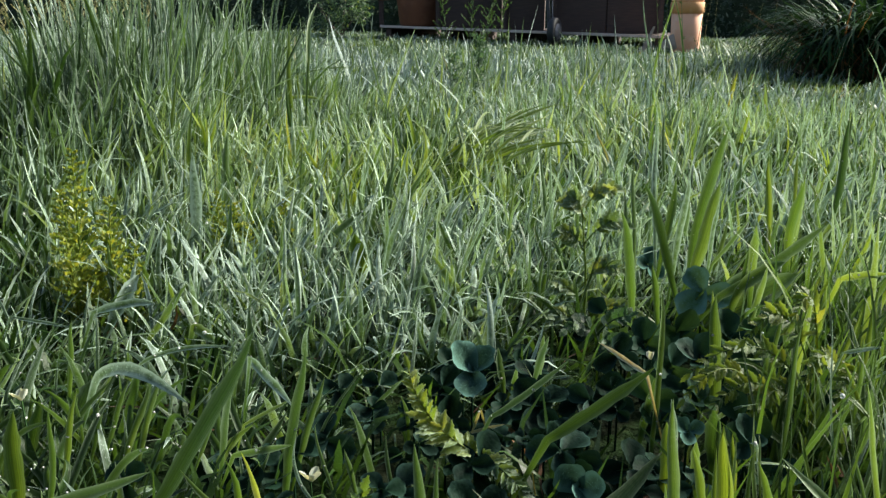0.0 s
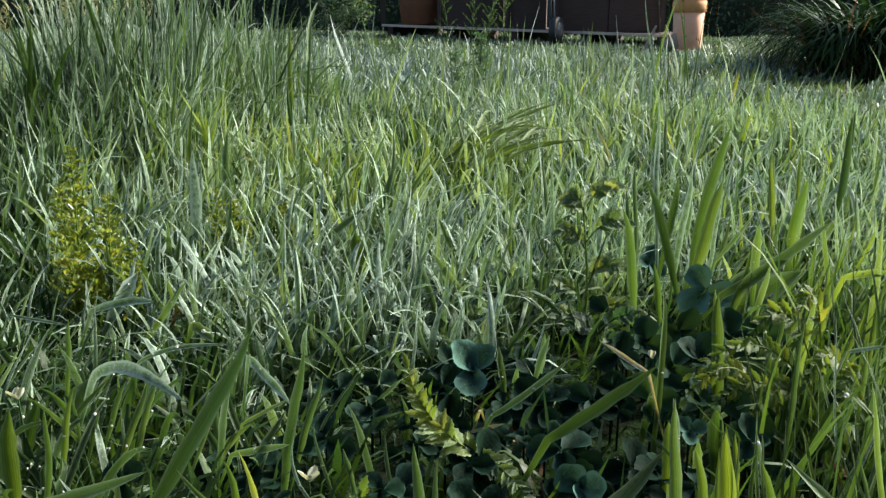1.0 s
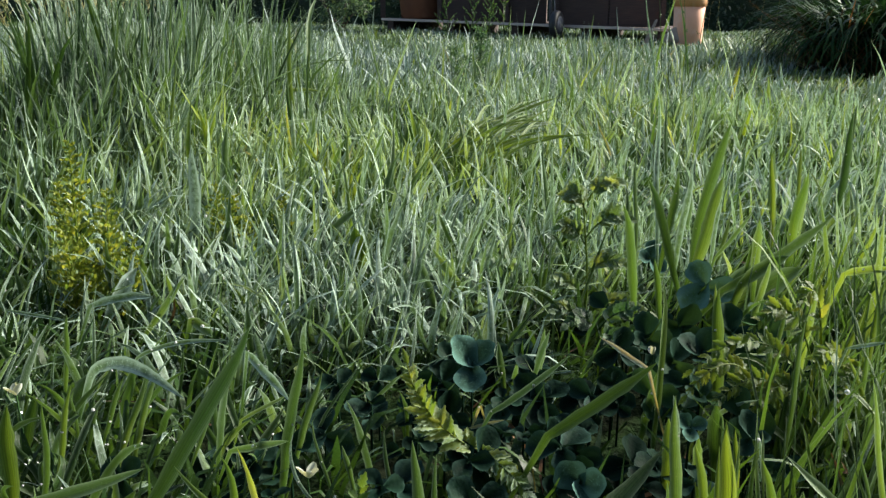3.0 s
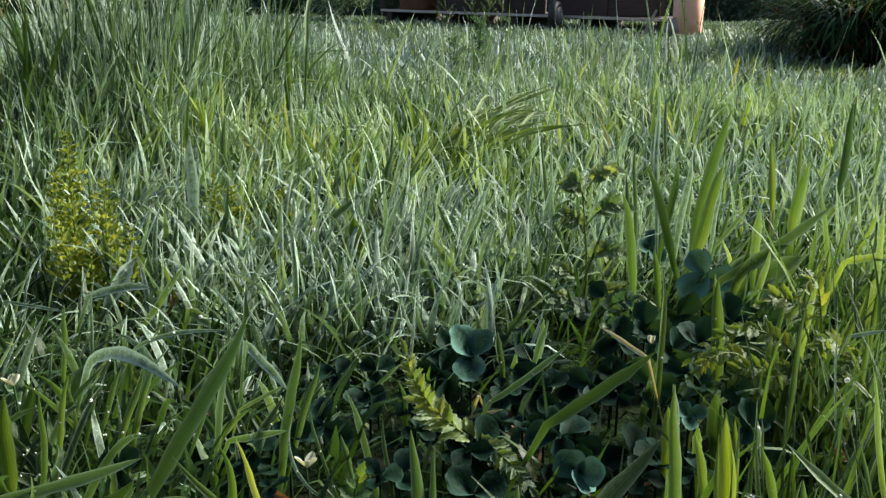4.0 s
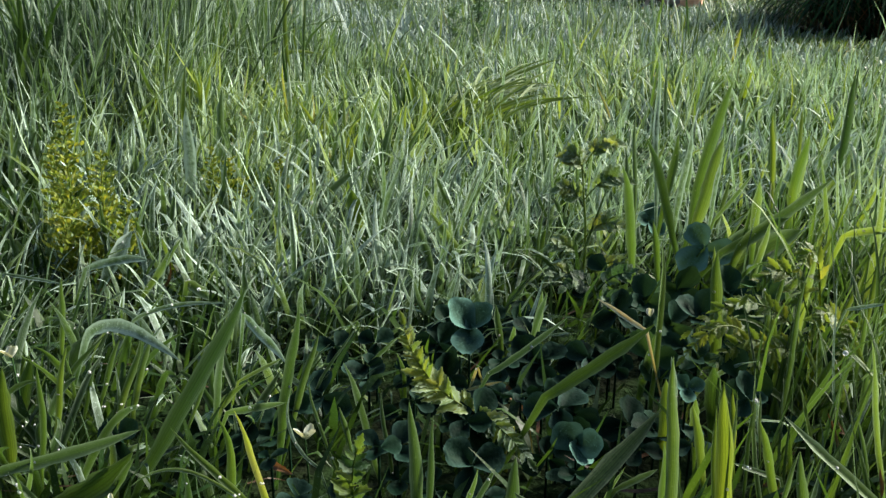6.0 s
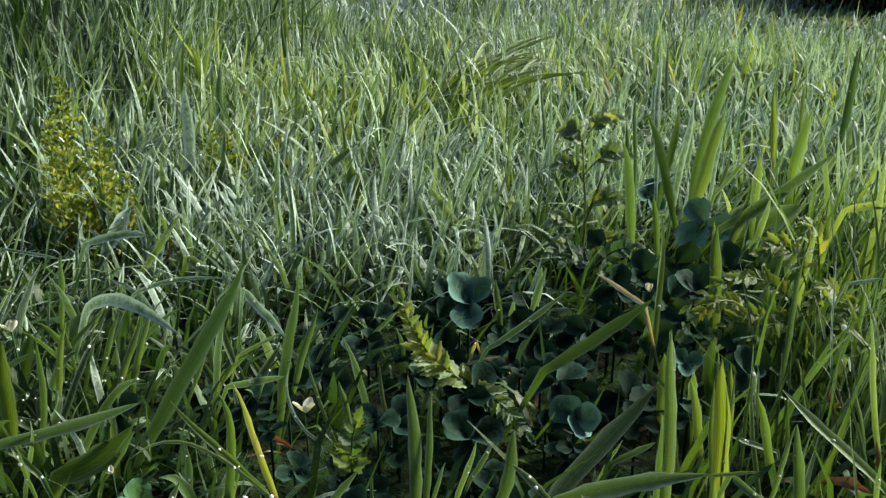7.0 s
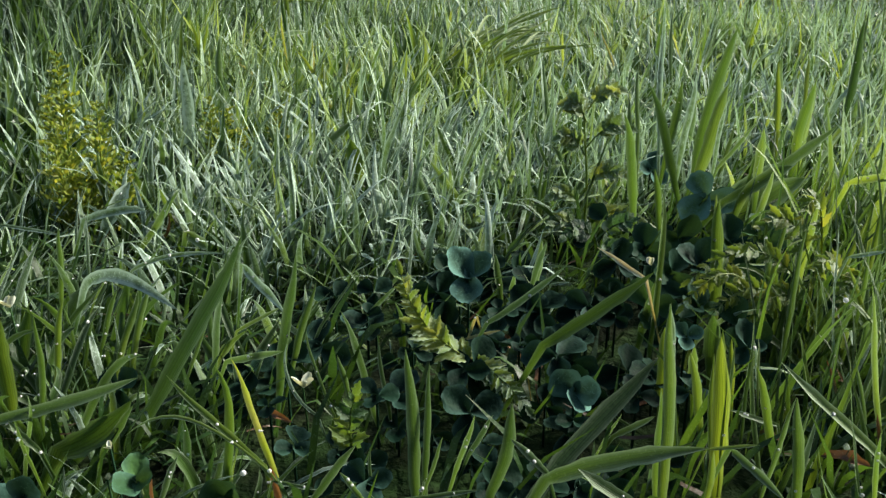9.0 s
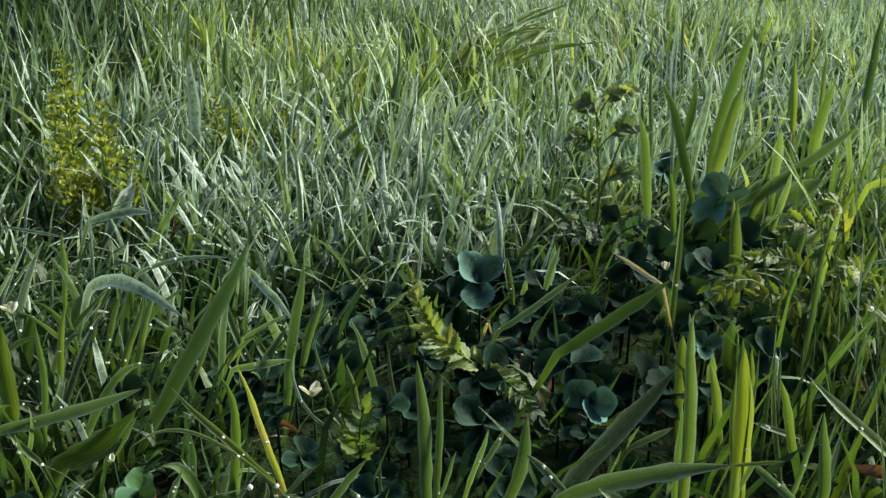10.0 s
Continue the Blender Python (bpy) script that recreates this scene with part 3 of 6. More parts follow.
def build_peg():
    x, y = 1.60, 6.9
    peg = thing("wooden_peg", x, y, None, "bleached split wooden peg leaning in the grass", "peg")
    bm = box_bm(0.036, 0.026, 0.24, (0.0, 0, 0.11), 0.006)
    for v in bm.verts:
        if v.co.z > 0.18:
            v.co.x *= 0.45
            v.co.x += 0.014
    bmesh.ops.rotate(bm, cent=(0, 0, 0), matrix=Matrix.Rotation(radians(20), 3, "Y"), verts=bm.verts)
    part("shaft", bm, grey_wood_mat, peg)
    x, y = 1.93, 7.25
    log = thing("log_end", x, y, None, "short grey-brown log lying beside the terracotta pot", "log")
    bm = lathe_bm([(0.02, -0.12), (0.062, -0.115), (0.068, -0.1), (0.066, 0.1), (0.06, 0.118), (0.02, 0.12)], 20)
    bmesh.ops.transform(bm, matrix=Matrix.Translation((0, 0, 0.06)) @ Matrix.Rotation(radians(75), 4, "X"), verts=bm.verts)
    part("trunk", bm, grey_wood_mat, log, smooth=True)


build_peg()


# ---- plants ----
def leaf_quads(heap, centre, n, radius, size, tone, frost, gen, flat=0.6):
    """Many small pointed leaves strewn in an uneven mass round a centre."""
    d = gen.normal(size=(n, 3))
    d /= np.linalg.norm(d, axis=1)[:, None]
    r = gen.uniform(0.25, 1, n) ** 0.5
    lump = 1 + 0.22 * np.sin(d[:, 0] * 5 + centre[0] * 7) + 0.18 * np.sin(d[:, 2] * 6 + centre[1] * 5)
    c = np.asarray(centre) + d * np.asarray(radius) * (r * lump)[:, None]
    a = gen.normal(size=(n, 3)) + d * 0.8
    a /= np.linalg.norm(a, axis=1)[:, None]
    b = np.cross(a, gen.normal(size=(n, 3)))
    b /= np.linalg.norm(b, axis=1)[:, None]
    s = size * gen.uniform(0.6, 1.4, n)[:, None]
    v = np.stack([c - a * s, c + b * s * flat, c + a * s, c - b * s * flat], 1)
    heap.add(v.reshape(-1, 3), np.arange(4 * n).reshape(n, 4), np.repeat(np.clip(gen.normal(tone, 0.2, n), 0, 1), 4), frost)


def hedge(x0, x1, y, high, thick, leaf, seed, label):
    """A clipped hedge along x: a dense core of twigs under many small leaves, with an uneven face."""
    gen = np.random.default_rng(seed)
    core, heap = Heap(), Heap()
    for x in np.arange(x0, x1, 0.5):
        yy = y + 0.3 * math.sin(x * 1.3) + gen.uniform(-0.2, 0.2)
        h = gen.uniform(0.88, 1.08)
        levels = max(2, round(high / 0.62))
        for k in range(levels):
            leaf_quads(heap, (x + gen.uniform(-0.2, 0.2), yy, 0.35 + k * (high - 0.4) / levels * h), 520, (0.55, thick, 0.5), leaf, 0.35, 0.12, gen)
    sx = np.linspace(x0 - 0.4, x1 + 0.4, 60)
    prof = [(-0.6, 0.0), (-0.75, 0.3), (-0.6, 0.7), (0, 1.0), (0.6, 0.7), (0.75, 0.3), (0.6, 0)]
    V = np.array([[(x, y + 0.1 + 0.3 * math.sin(x * 1.3) + a * thick * (1 + 0.2 * math.sin(3 * x + b)), b * high * 0.9 * (1 + 0.05 * math.sin(2.1 * x))) for a, b in prof] for x in sx])
    core.add(V.reshape(-1, 3), grid_faces(1, len(sx), len(prof)), 0.05, 0.0)
    mid = (x0 + x1) / 2
    ob = thing("hedge", mid, y, 0.0, label, "hedge")
    child("twig_core", core.mesh("twig_core", hedge_mat), ob, Matrix.Translation((-mid, -y, 0)))
    tagged(child("foliage", heap.mesh("foliage", hedge_mat, False), ob, Matrix.Translation((-mid, -y, 0))), kind="stuff")


def frond(length, pairs, wide, lobes, droop, gen, tone, frost, fat=0.27):
    """One pinnate leaf in its own space: a rib along +y that bends over, with small toothed leaflets."""
    heap = Heap()
    t = np.linspace(0, 1, pairs + 2)
    rib = np.stack([np.zeros_like(t), length * np.sin(droop * t) / droop, -length * (1 - np.cos(droop * t)) / droop], -1)
    v, f = tube_arrays(rib, 0.0011 * (1.15 - t), 4)
    heap.add(v, f, tone, frost * 0.5)
    for k in range(1, pairs + 2):
        size = wide * math.sin(math.pi * min(0.97, 0.16 + 0.80 * t[k] ** 0.9)) * gen.uniform(0.6, 1.2)
        for s in (-1, 1):
            aim = 0.75 + gen.uniform(-0.35, 0.3)
            way = np.array([s * math.cos(aim), math.sin(aim), gen.uniform(-0.35, 0.7)])
            way /= np.linalg.norm(way)
            acr = np.cross(way, [0, 0, 1.0])
            acr /= np.linalg.norm(acr)
            lift = np.cross(acr, way)
            for j in range(lobes):
                q = (j + 0.6) / lobes
                for e in (-1, 0, 1):
                    if e == 0 and j < lobes - 1:
                        continue
                    d = way * (1.0 if e == 0 else 0.62) + acr * e * 0.75 + lift * gen.uniform(-0.45, 0.5) + acr * gen.uniform(-0.3, 0.3)
                    d /= np.linalg.norm(d)
                    c = rib[k] + way * size * q * 0.75
                    ls = size * (0.50 - 0.12 * q)
                    b = np.cross(d, lift)
                    b /= np.linalg.norm(b)
                    v = np.array([c, c + d * ls * 0.35 + b * ls * fat * 0.9, c + d * ls * 0.7 + b * ls * fat * 0.7 + lift * ls * 0.05, c + d * ls + lift * ls * 0.02, c + d * ls * 0.7 - b * ls * fat * 0.7 + lift * ls * 0.05, c + d * ls * 0.35 - b * ls * fat * 0.9])
                    heap.add(v, [[0, 1, 2, 3], [0, 3, 4, 5]], tone + gen.uniform(-0.12, 0.12), frost * gen.uniform(0.5, 1.4))
    return heap.mesh("frond", herb_mat, True)


def herb(x, y, high, fronds, length, tone, frost, seed, label, lean=(0.0, 0.0), droop=0.9, wide=0.016, pairs=9, lobes=3, rise=58, fat=0.27):
    """A feathery herb: a stem with cut leaves standing off it all the way up."""
    gen = np.random.default_rng(seed)
    ob = thing("feathery_herb", x, y, None, label, "herb", "feathery herbs in the grass")
    t = np.linspace(0, 1, 7)
    pts = np.stack([lean[0] * t ** 1.6, lean[1] * t ** 1.6, high * t - 0.002], -1)
    v, f = tube_arrays(pts, 0.0016 * (1.2 - 0.7 * t), 6)
    child("stem", raw_mesh("stem", v, f, herb_mat, (("tone", tone), ("frost", 0.1))), ob)
    for k in range(fronds):
        q = 0.18 + 0.80 * (k + 0.5) / fronds
        p = np.array([np.interp(q, t, pts[:, i]) for i in range(3)])
        a = k * 137.5 + gen.uniform(-20, 20)
        me = frond(length * (1.15 - 0.6 * q) * gen.uniform(0.85, 1.15), pairs, wide * (1.15 - 0.45 * q), lobes, droop, gen, tone, frost, fat)
        tagged(child("frond", me, ob, pose(*p, rise + 20 * q + gen.uniform(-12, 12), 0, a)), kind="stuff")


def leaflet_mesh(size, gen, tone, frost, cup=0.25):
    """One clover leaflet: broad, notched at its end, folded a little along the midrib."""
    heap = Heap()
    rows, across = 7, 7
    V = np.zeros((rows, across, 3))
    for i in range(rows):
        t = i / (rows - 1)
        half = 0.5 * size * (math.sin(math.pi * (0.04 + 0.80 * t) ** 1.15)) ** 0.85 * 0.86
        for k in range(across):
            s = 2 * k / (across - 1) - 1
            V[i, k] = (s * half, size * (t - 0.10 * (1 - abs(s)) * t ** 6 - 0.20 * s * s * t ** 2.5 + gen.uniform(-0.02, 0.02)), cup * size * (abs(s) ** 1.3) * (0.9 - 0.5 * t) - 0.10 * size * t * t + gen.uniform(-1, 1) * 0.018 * size)
    edge = np.maximum(np.tile(np.abs(np.linspace(-1, 1, across)), (rows, 1)), np.linspace(0, 1, rows)[:, None] ** 3)
    heap.add(V.reshape(-1, 3), grid_faces(1, rows, across), tone, frost, edge.ravel())
    return heap.mesh("leaflet", clover_mat)


def clover(x, y, high, size, tone, frost, seed, label, lean=(0.0, 0.0), tilt=15.0, turn=None, face=40.0, group="clover in the front"):
    """A stalk and three leaflets that spread from its top."""
    gen = np.random.default_rng(seed)
    ob = thing("clover_leaf", x, y, None, label, "clover", group)
    t = np.linspace(0, 1, 5)
    pts = np.stack([lean[0] * t ** 1.5, lean[1] * t ** 1.5, high * t - 0.002], -1)
    v, f = tube_arrays(pts, 0.0008 * (1.2 - 0.3 * t), 5)
    child("stalk", raw_mesh("stalk", v, f, clover_mat, (("tone", 0.3), ("frost", 0.0))), ob)
    turn = gen.uniform(0, 360) if turn is None else turn
    face = face + gen.uniform(-34, 28)
    for k in range(3):
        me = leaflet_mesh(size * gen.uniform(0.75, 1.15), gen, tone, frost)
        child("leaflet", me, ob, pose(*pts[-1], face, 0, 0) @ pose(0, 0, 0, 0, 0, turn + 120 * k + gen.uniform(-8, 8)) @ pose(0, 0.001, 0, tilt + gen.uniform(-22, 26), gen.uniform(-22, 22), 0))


def blade_mesh(root, tip, bow, sag, width, tone, frost, turn=0.0, segs=10, mat=None):
    """One broad blade from root to tip; bow bends it sideways, sag lifts its middle; keeled along the midrib."""
    root, tip = np.array(root, float), np.array(tip, float)
    chord = tip - root
    mid = (root + tip) / 2 + np.array([bow, 0, sag])
    t = np.linspace(0, 1, segs + 1)[:, None]
    spine = (1 - t) ** 2 * root + 2 * t * (1 - t) * (2 * mid - (root + tip) / 2) + t * t * tip
    long = np.linalg.norm(chord)
    spine = spine + np.array([1.0, 0.4, 0.0]) * (0.022 * long * np.sin(5.5 * t + 9 * turn) * t)
    w = 0.9 * width / 2 * (0.75 + 0.25 * np.minimum(1, t * 3.5)) * np.maximum(np.minimum(1, (1 - t) / 0.34) ** 0.75, 0.02) * (1 + 0.05 * np.sin(31 * t + 20 * turn))
    gap, bare = root[2] - float(ground_z(root[0], root[1])), 0
    if gap > 0.012:  # the sheath below the blade goes down to the soil
        slope = chord[:2] / max(chord[2], 0.012)
        slope = slope * min(1.0, max(0.3, min(1.7, 0.5 * long / gap)) / (np.linalg.norm(slope) + 1e-6))
        foot = root - np.array([slope[0] * gap, slope[1] * gap, gap + 0.004])
        lead = np.linspace(0, 1, 4)[:3, None]
        spine = np.concatenate([foot + (root - foot) * lead, spine])
        w = np.concatenate([w[0] * (0.25 + 0.55 * lead), w])
        t = np.concatenate([np.zeros((3, 1)), t])
        bare = 3
        segs += 3
    tang = np.gradient(spine, axis=0)
    tang /= np.linalg.norm(tang, axis=1)[:, None]
    swing = turn + 0.9 * turn * t
    eye = np.concatenate([np.sin(swing), -np.cos(swing), np.full_like(t, 0.55)], 1)
    side = np.cross(tang, eye)
    side /= np.linalg.norm(side, axis=1)[:, None] + 1e-9
    nrm = np.cross(side, tang)
    wl, wr = w * (1 + 0.10 * np.sin(17 * t + 8 * turn)), w * (1 + 0.10 * np.sin(23 * t - 11 * turn))
    V = np.stack([spine - side * wl + nrm * w * 0.32, spine - side * w * 0.5 + nrm * w * 0.14, spine, spine + side * w * 0.5 + nrm * w * 0.14, spine + side * wr + nrm * w * 0.32], 1)
    heap = Heap()
    along = np.repeat(t[:, 0], 5)
    # sheath rows lose dew; shade near the soil is put into their tone
    unshaded = np.repeat(np.arange(segs + 1) >= bare, 5)
    heap.add(V.reshape(-1, 3), grid_faces(1, segs + 1, 5), np.clip((tone + 0.12 * (0.5 - along)) * (0.45 + 0.55 * unshaded), 0, 1), frost * (0.6 + 0.5 * along) * unshaded, np.tile([1.0, 0.5, 0.0, 0.5, 1.0], segs + 1))
    return heap.mesh("blade", mat or broad_mat), spine


def tuft(label, blades, mat=None, name="grass_tuft", group="broad grass tufts"):
    """Broad blades that grow from one place; each: root, tip (metres), bow, sag, width, tone, dew."""
    cx = sum(b[0] for b in blades) / len(blades)
    cy = sum(b[1] for b in blades) / len(blades)
    ob = thing(name, cx, cy, None, label, "grass", group)
    inv = Matrix.Translation(-ob.location)
    for x0, y0, z0, x1, y1, z1, bow, sag, width, tone, frost in blades:
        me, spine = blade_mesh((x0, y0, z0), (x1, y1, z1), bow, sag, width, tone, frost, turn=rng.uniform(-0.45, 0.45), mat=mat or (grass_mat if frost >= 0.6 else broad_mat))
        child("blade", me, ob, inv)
        if frost > 0.08 and y0 < 1.6:
            for k in rng.integers(3, 11, int(rng.integers(0, 3))):
                dew_at.append((spine[k] + np.array([rng.uniform(-1, 1) * width * 0.3, -0.001, 0.001]), rng.uniform(0.0004, 0.0011)))
    return ob


def dead_leaf(x, y, z, length, width, heading, roll, seed, label):
    """A curled brown leaf lying on the turf."""
    gen = np.random.default_rng(seed)
    t = np.linspace(0, 1, 9)
    s = np.linspace(-1, 1, 5)
    w = width / 2 * np.sin(np.pi * (0.08 + 0.88 * t)) ** 0.8
    V = np.stack([s[None] * w[:, None], np.repeat(t[:, None] * length, 5, 1), 0.9 * w[:, None] * s[None] ** 2 + 0.15 * length * np.sin(3.0 * t)[:, None] + gen.normal(0, 0.0009, (9, 5))], -1)
    heap = Heap()
    heap.add(V.reshape(-1, 3), grid_faces(1, 9, 5), np.repeat(0.25 + 0.45 * t, 5), 0.05)
    ob = new("dead_leaf", heap.mesh("dead_leaf", dead_mat))
    ob.matrix_basis = pose(x, y, z, 8, roll, heading)
    tagged(ob, label, "dead leaf", "withered leaves")


def white_floret(x, y, z, size, petals, seed, label):
    """A few small white petals at the end of a short thin stalk."""
    gen = np.random.default_rng(seed)
    ob = thing("white_floret", x, y, None, label, "flower", "white florets")
    high = z - ob.location.z
    v, f = tube_arrays([(0, 0, -0.002), (0.001, 0, high * 0.5), (0, 0, high)], (0.0007, 0.0006, 0.0005), 5)
    child("stalk", raw_mesh("stalk", v, f, clover_mat, (("tone", 0.6), ("frost", 0.1))), ob)
    for k in range(petals):
        t, s = np.linspace(0, 1, 6), np.linspace(-1, 1, 5)
        w = size * 0.32 * np.sin(np.pi * (0.1 + 0.8 * t))
        V = np.stack([s[None] * w[:, None], np.repeat(t[:, None] * size, 5, 1), 0.6 * w[:, None] * s[None] ** 2 + 0.15 * size * t[:, None] ** 2], -1)
        heap = Heap()
        heap.add(V.reshape(-1, 3), grid_faces(1, 6, 5), gen.uniform(0.2, 0.9), 0.2)
        child("petal", heap.mesh("petal", petal_mat), ob, pose(0, 0, high, gen.uniform(20, 75), gen.uniform(-30, 30), k * 360 / petals + gen.uniform(-25, 25)))


def seed_stalk(x, y, high, lean, branches, spread, tone, seed, label, mat=None, plump=1.0):
    """A thin flowering stalk with a loose head of small spikelets on side twigs."""
    gen = np.random.default_rng(seed)
    mat = mat or broad_mat
    ob = thing("seed_stalk", x, y, None, label, "grass stalk", "flowering stalks")
    t = np.linspace(0, 1, 9)
    pts = np.stack([lean[0] * t ** 1.7, lean[1] * t ** 1.7, high * t - 0.003], -1)
    v, f = tube_arrays(pts, 0.0014 * (1.1 - 0.7 * t), 5)
    child("stem", raw_mesh("stem", v, f, mat, (("tone", tone), ("frost", 0.25))), ob)
    head = Heap()
    for k in range(branches):
        q = 0.62 + 0.37 * k / max(1, branches - 1)
        p = np.array([np.interp(q, t, pts[:, i]) for i in range(3)])
        a = gen.uniform(0, 6.28)
        ln = spread * (1.25 - q) * 1.8 * gen.uniform(0.6, 1.2)
        d = np.array([math.cos(a) * 0.75, math.sin(a) * 0.75, 0.75])
        twig = p + d * np.linspace(0, ln, 4)[:, None]
        v, f = tube_arrays(twig, np.full(4, 0.0005), 3)
        head.add(v, f, tone, 0.2)
        for j in range(7):
            c = p + d * ln * (0.25 + 0.75 * j / 6) + gen.normal(0, 0.0015, 3)
            g = d + gen.normal(0, 0.4, 3)
            g /= np.linalg.norm(g)
            s = np.cross(g, gen.normal(size=3))
            s /= np.linalg.norm(s)
            w = np.cross(g, s)
            L, W = 0.0065 * plump, 0.0011 * plump
            V = np.array([c - g * L * 0.5, c + s * W, c + w * W, c - s * W, c - w * W, c + g * L * 0.5])
            head.add(
                V[[0, 1, 5, 3, 0, 2, 5, 4]], [[0, 1, 2, 3], [4, 5, 6, 7]], np.clip(tone + gen.uniform(-0.1, 0.2), 0, 1), 0.4)
    tagged(child("seed_head", head.mesh("seed_head", mat), ob), kind="stuff")


def toothed_leaf(heap, base, way, up, size, tone, frost, gen, slim=0.36):
    """One small leaflet with a toothed margin, folded a little along its rib."""
    way = way / np.linalg.norm(way)
    side = np.cross(way, up)
    side /= np.linalg.norm(side) + 1e-9
    lift = np.cross(side, way)
    rows = 8
    V = np.zeros((rows, 3, 3))
    for i in range(rows):
        t = i / (rows - 1)
        half = slim * size * (math.sin(math.pi * (0.05 + 0.93 * t ** 0.8)) ** 0.7) * (1.12 if i % 2 else 0.72)
        mid = base + way * size * t - lift * size * 0.22 * t * t
        ahead = way * size * 0.07 * (i % 2)
        V[i] = (mid - side * half + lift * half * 0.35 + ahead, mid, mid + side * half + lift * half * 0.35 + ahead)
    heap.add(V.reshape(-1, 3), grid_faces(1, rows, 3), np.clip(tone + gen.uniform(-0.1, 0.1), 0, 1), np.repeat(frost * np.linspace(0.4, 1.3, rows), 3) * gen.uniform(0.5, 1.2), np.tile([1.0, 0.0, 1.0], rows))


def pinnate_mesh(root, mid, tip, pairs, leaf, tone, frost, seed, bare=0.15, slim=0.36, mat=None):
    """A compound leaf along a bent rib: pairs of toothed leaflets and one at the end."""
    gen = np.random.default_rng(seed)
    root, mid, tip = (np.array(p, float) for p in (root, mid, tip))
    heap = Heap()
    t = np.linspace(0, 1, 14)[:, None]
    rib = (1 - t) ** 2 * root + 2 * t * (1 - t) * (2 * mid - (root + tip) / 2) + t * t * tip
    v, f = tube_arrays(rib, 0.0006 * (1.2 - 0.8 * t[:, 0]), 5)
    heap.add(v, f, tone, frost * 0.4)
    face = np.array([0.0, -0.75, 0.65])
    for k in range(pairs):
        q = bare + (0.97 - bare) * (k + 0.5) / pairs
        p = np.array([np.interp(q, t[:, 0], rib[:, i]) for i in range(3)])
        along = np.array([np.interp(min(1, q + 0.06), t[:, 0], rib[:, i]) for i in range(3)]) - p
        along /= np.linalg.norm(along) + 1e-9
        out = np.cross(along, face)
        out /= np.linalg.norm(out) + 1e-9
        size = leaf * (0.55 + 0.6 * math.sin(math.pi * (0.15 + 0.75 * q))) * (1.15 - 0.5 * q) * gen.uniform(0.8, 1.15)
        for s_ in (-1, 1):
            d = out * s_ * gen.uniform(0.5, 1.0) + along * gen.uniform(0.5, 1.2) + face * gen.uniform(-0.5, 0.8)
            toothed_leaf(heap, p, d, face + gen.normal(0, 0.35, 3), size, tone, frost, gen, slim)
    toothed_leaf(heap, rib[-1], rib[-1] - rib[-3], face, leaf * 0.8, tone, frost, gen, slim)
    return heap.mesh("leaf", mat or herb_mat)


def cut_leaf(root, mid, tip, pairs, leaf, tone, frost, seed, label, slim=0.36):
    """One compound leaf on its own stalk, rising from the ground near root."""
    ob = thing("cut_leaf", root[0], root[1], None, label, "herb", "feathery herbs in the grass")
    inv = Matrix.Translation(-ob.location)
    g = ob.location.z
    v, f = tube_arrays([(root[0] + 0.003, root[1] + 0.004, g - 0.003), (root[0] + 0.002, root[1] + 0.002, (g + root[2]) / 2), root], (0.0013, 0.0012, 0.001), 6)
    child("stalk", raw_mesh("stalk", v, f, herb_mat, (("tone", tone), ("frost", 0.05))), ob, inv)
    child("leaf", pinnate_mesh(root, mid, tip, pairs, leaf, tone, frost, seed, slim=slim), ob, inv)


def leafy_herb(x, y, high, tips, leaf, pairs, tone, frost, seed, label):
    """An upright weed: a stem with compound leaves that reach out to the given tips (from the stem's foot)."""
    gen = np.random.default_rng(seed)
    ob = thing("leafy_herb", x, y, None, label, "herb", "feathery herbs in the grass")
    t = np.linspace(0, 1, 6)
    v, f = tube_arrays(np.stack([0.004 * np.sin(4 * t), 0 * t, high * t - 0.003], -1), 0.0014 * (1.2 - 0.6 * t), 6)
    child("stem", raw_mesh("stem", v, f, herb_mat, (("tone", tone), ("frost", 0.1))), ob)
    for dx, dy, z in tips:
        root = np.array([0.0, 0.0, max(0.02, min(high, z - 0.3 * abs(dx) - 0.012))])
        tip = np.array([dx, dy, z])
        mid = (root + tip) / 2 + np.array([0, 0, 0.22 * np.linalg.norm(tip - root)])
        child("leaf", pinnate_mesh(root, mid, tip, pairs, leaf * gen.uniform(0.85, 1.1), tone + gen.uniform(-0.06, 0.06), frost, seed + int(1000 * abs(z)), 0.2, 0.4), ob)


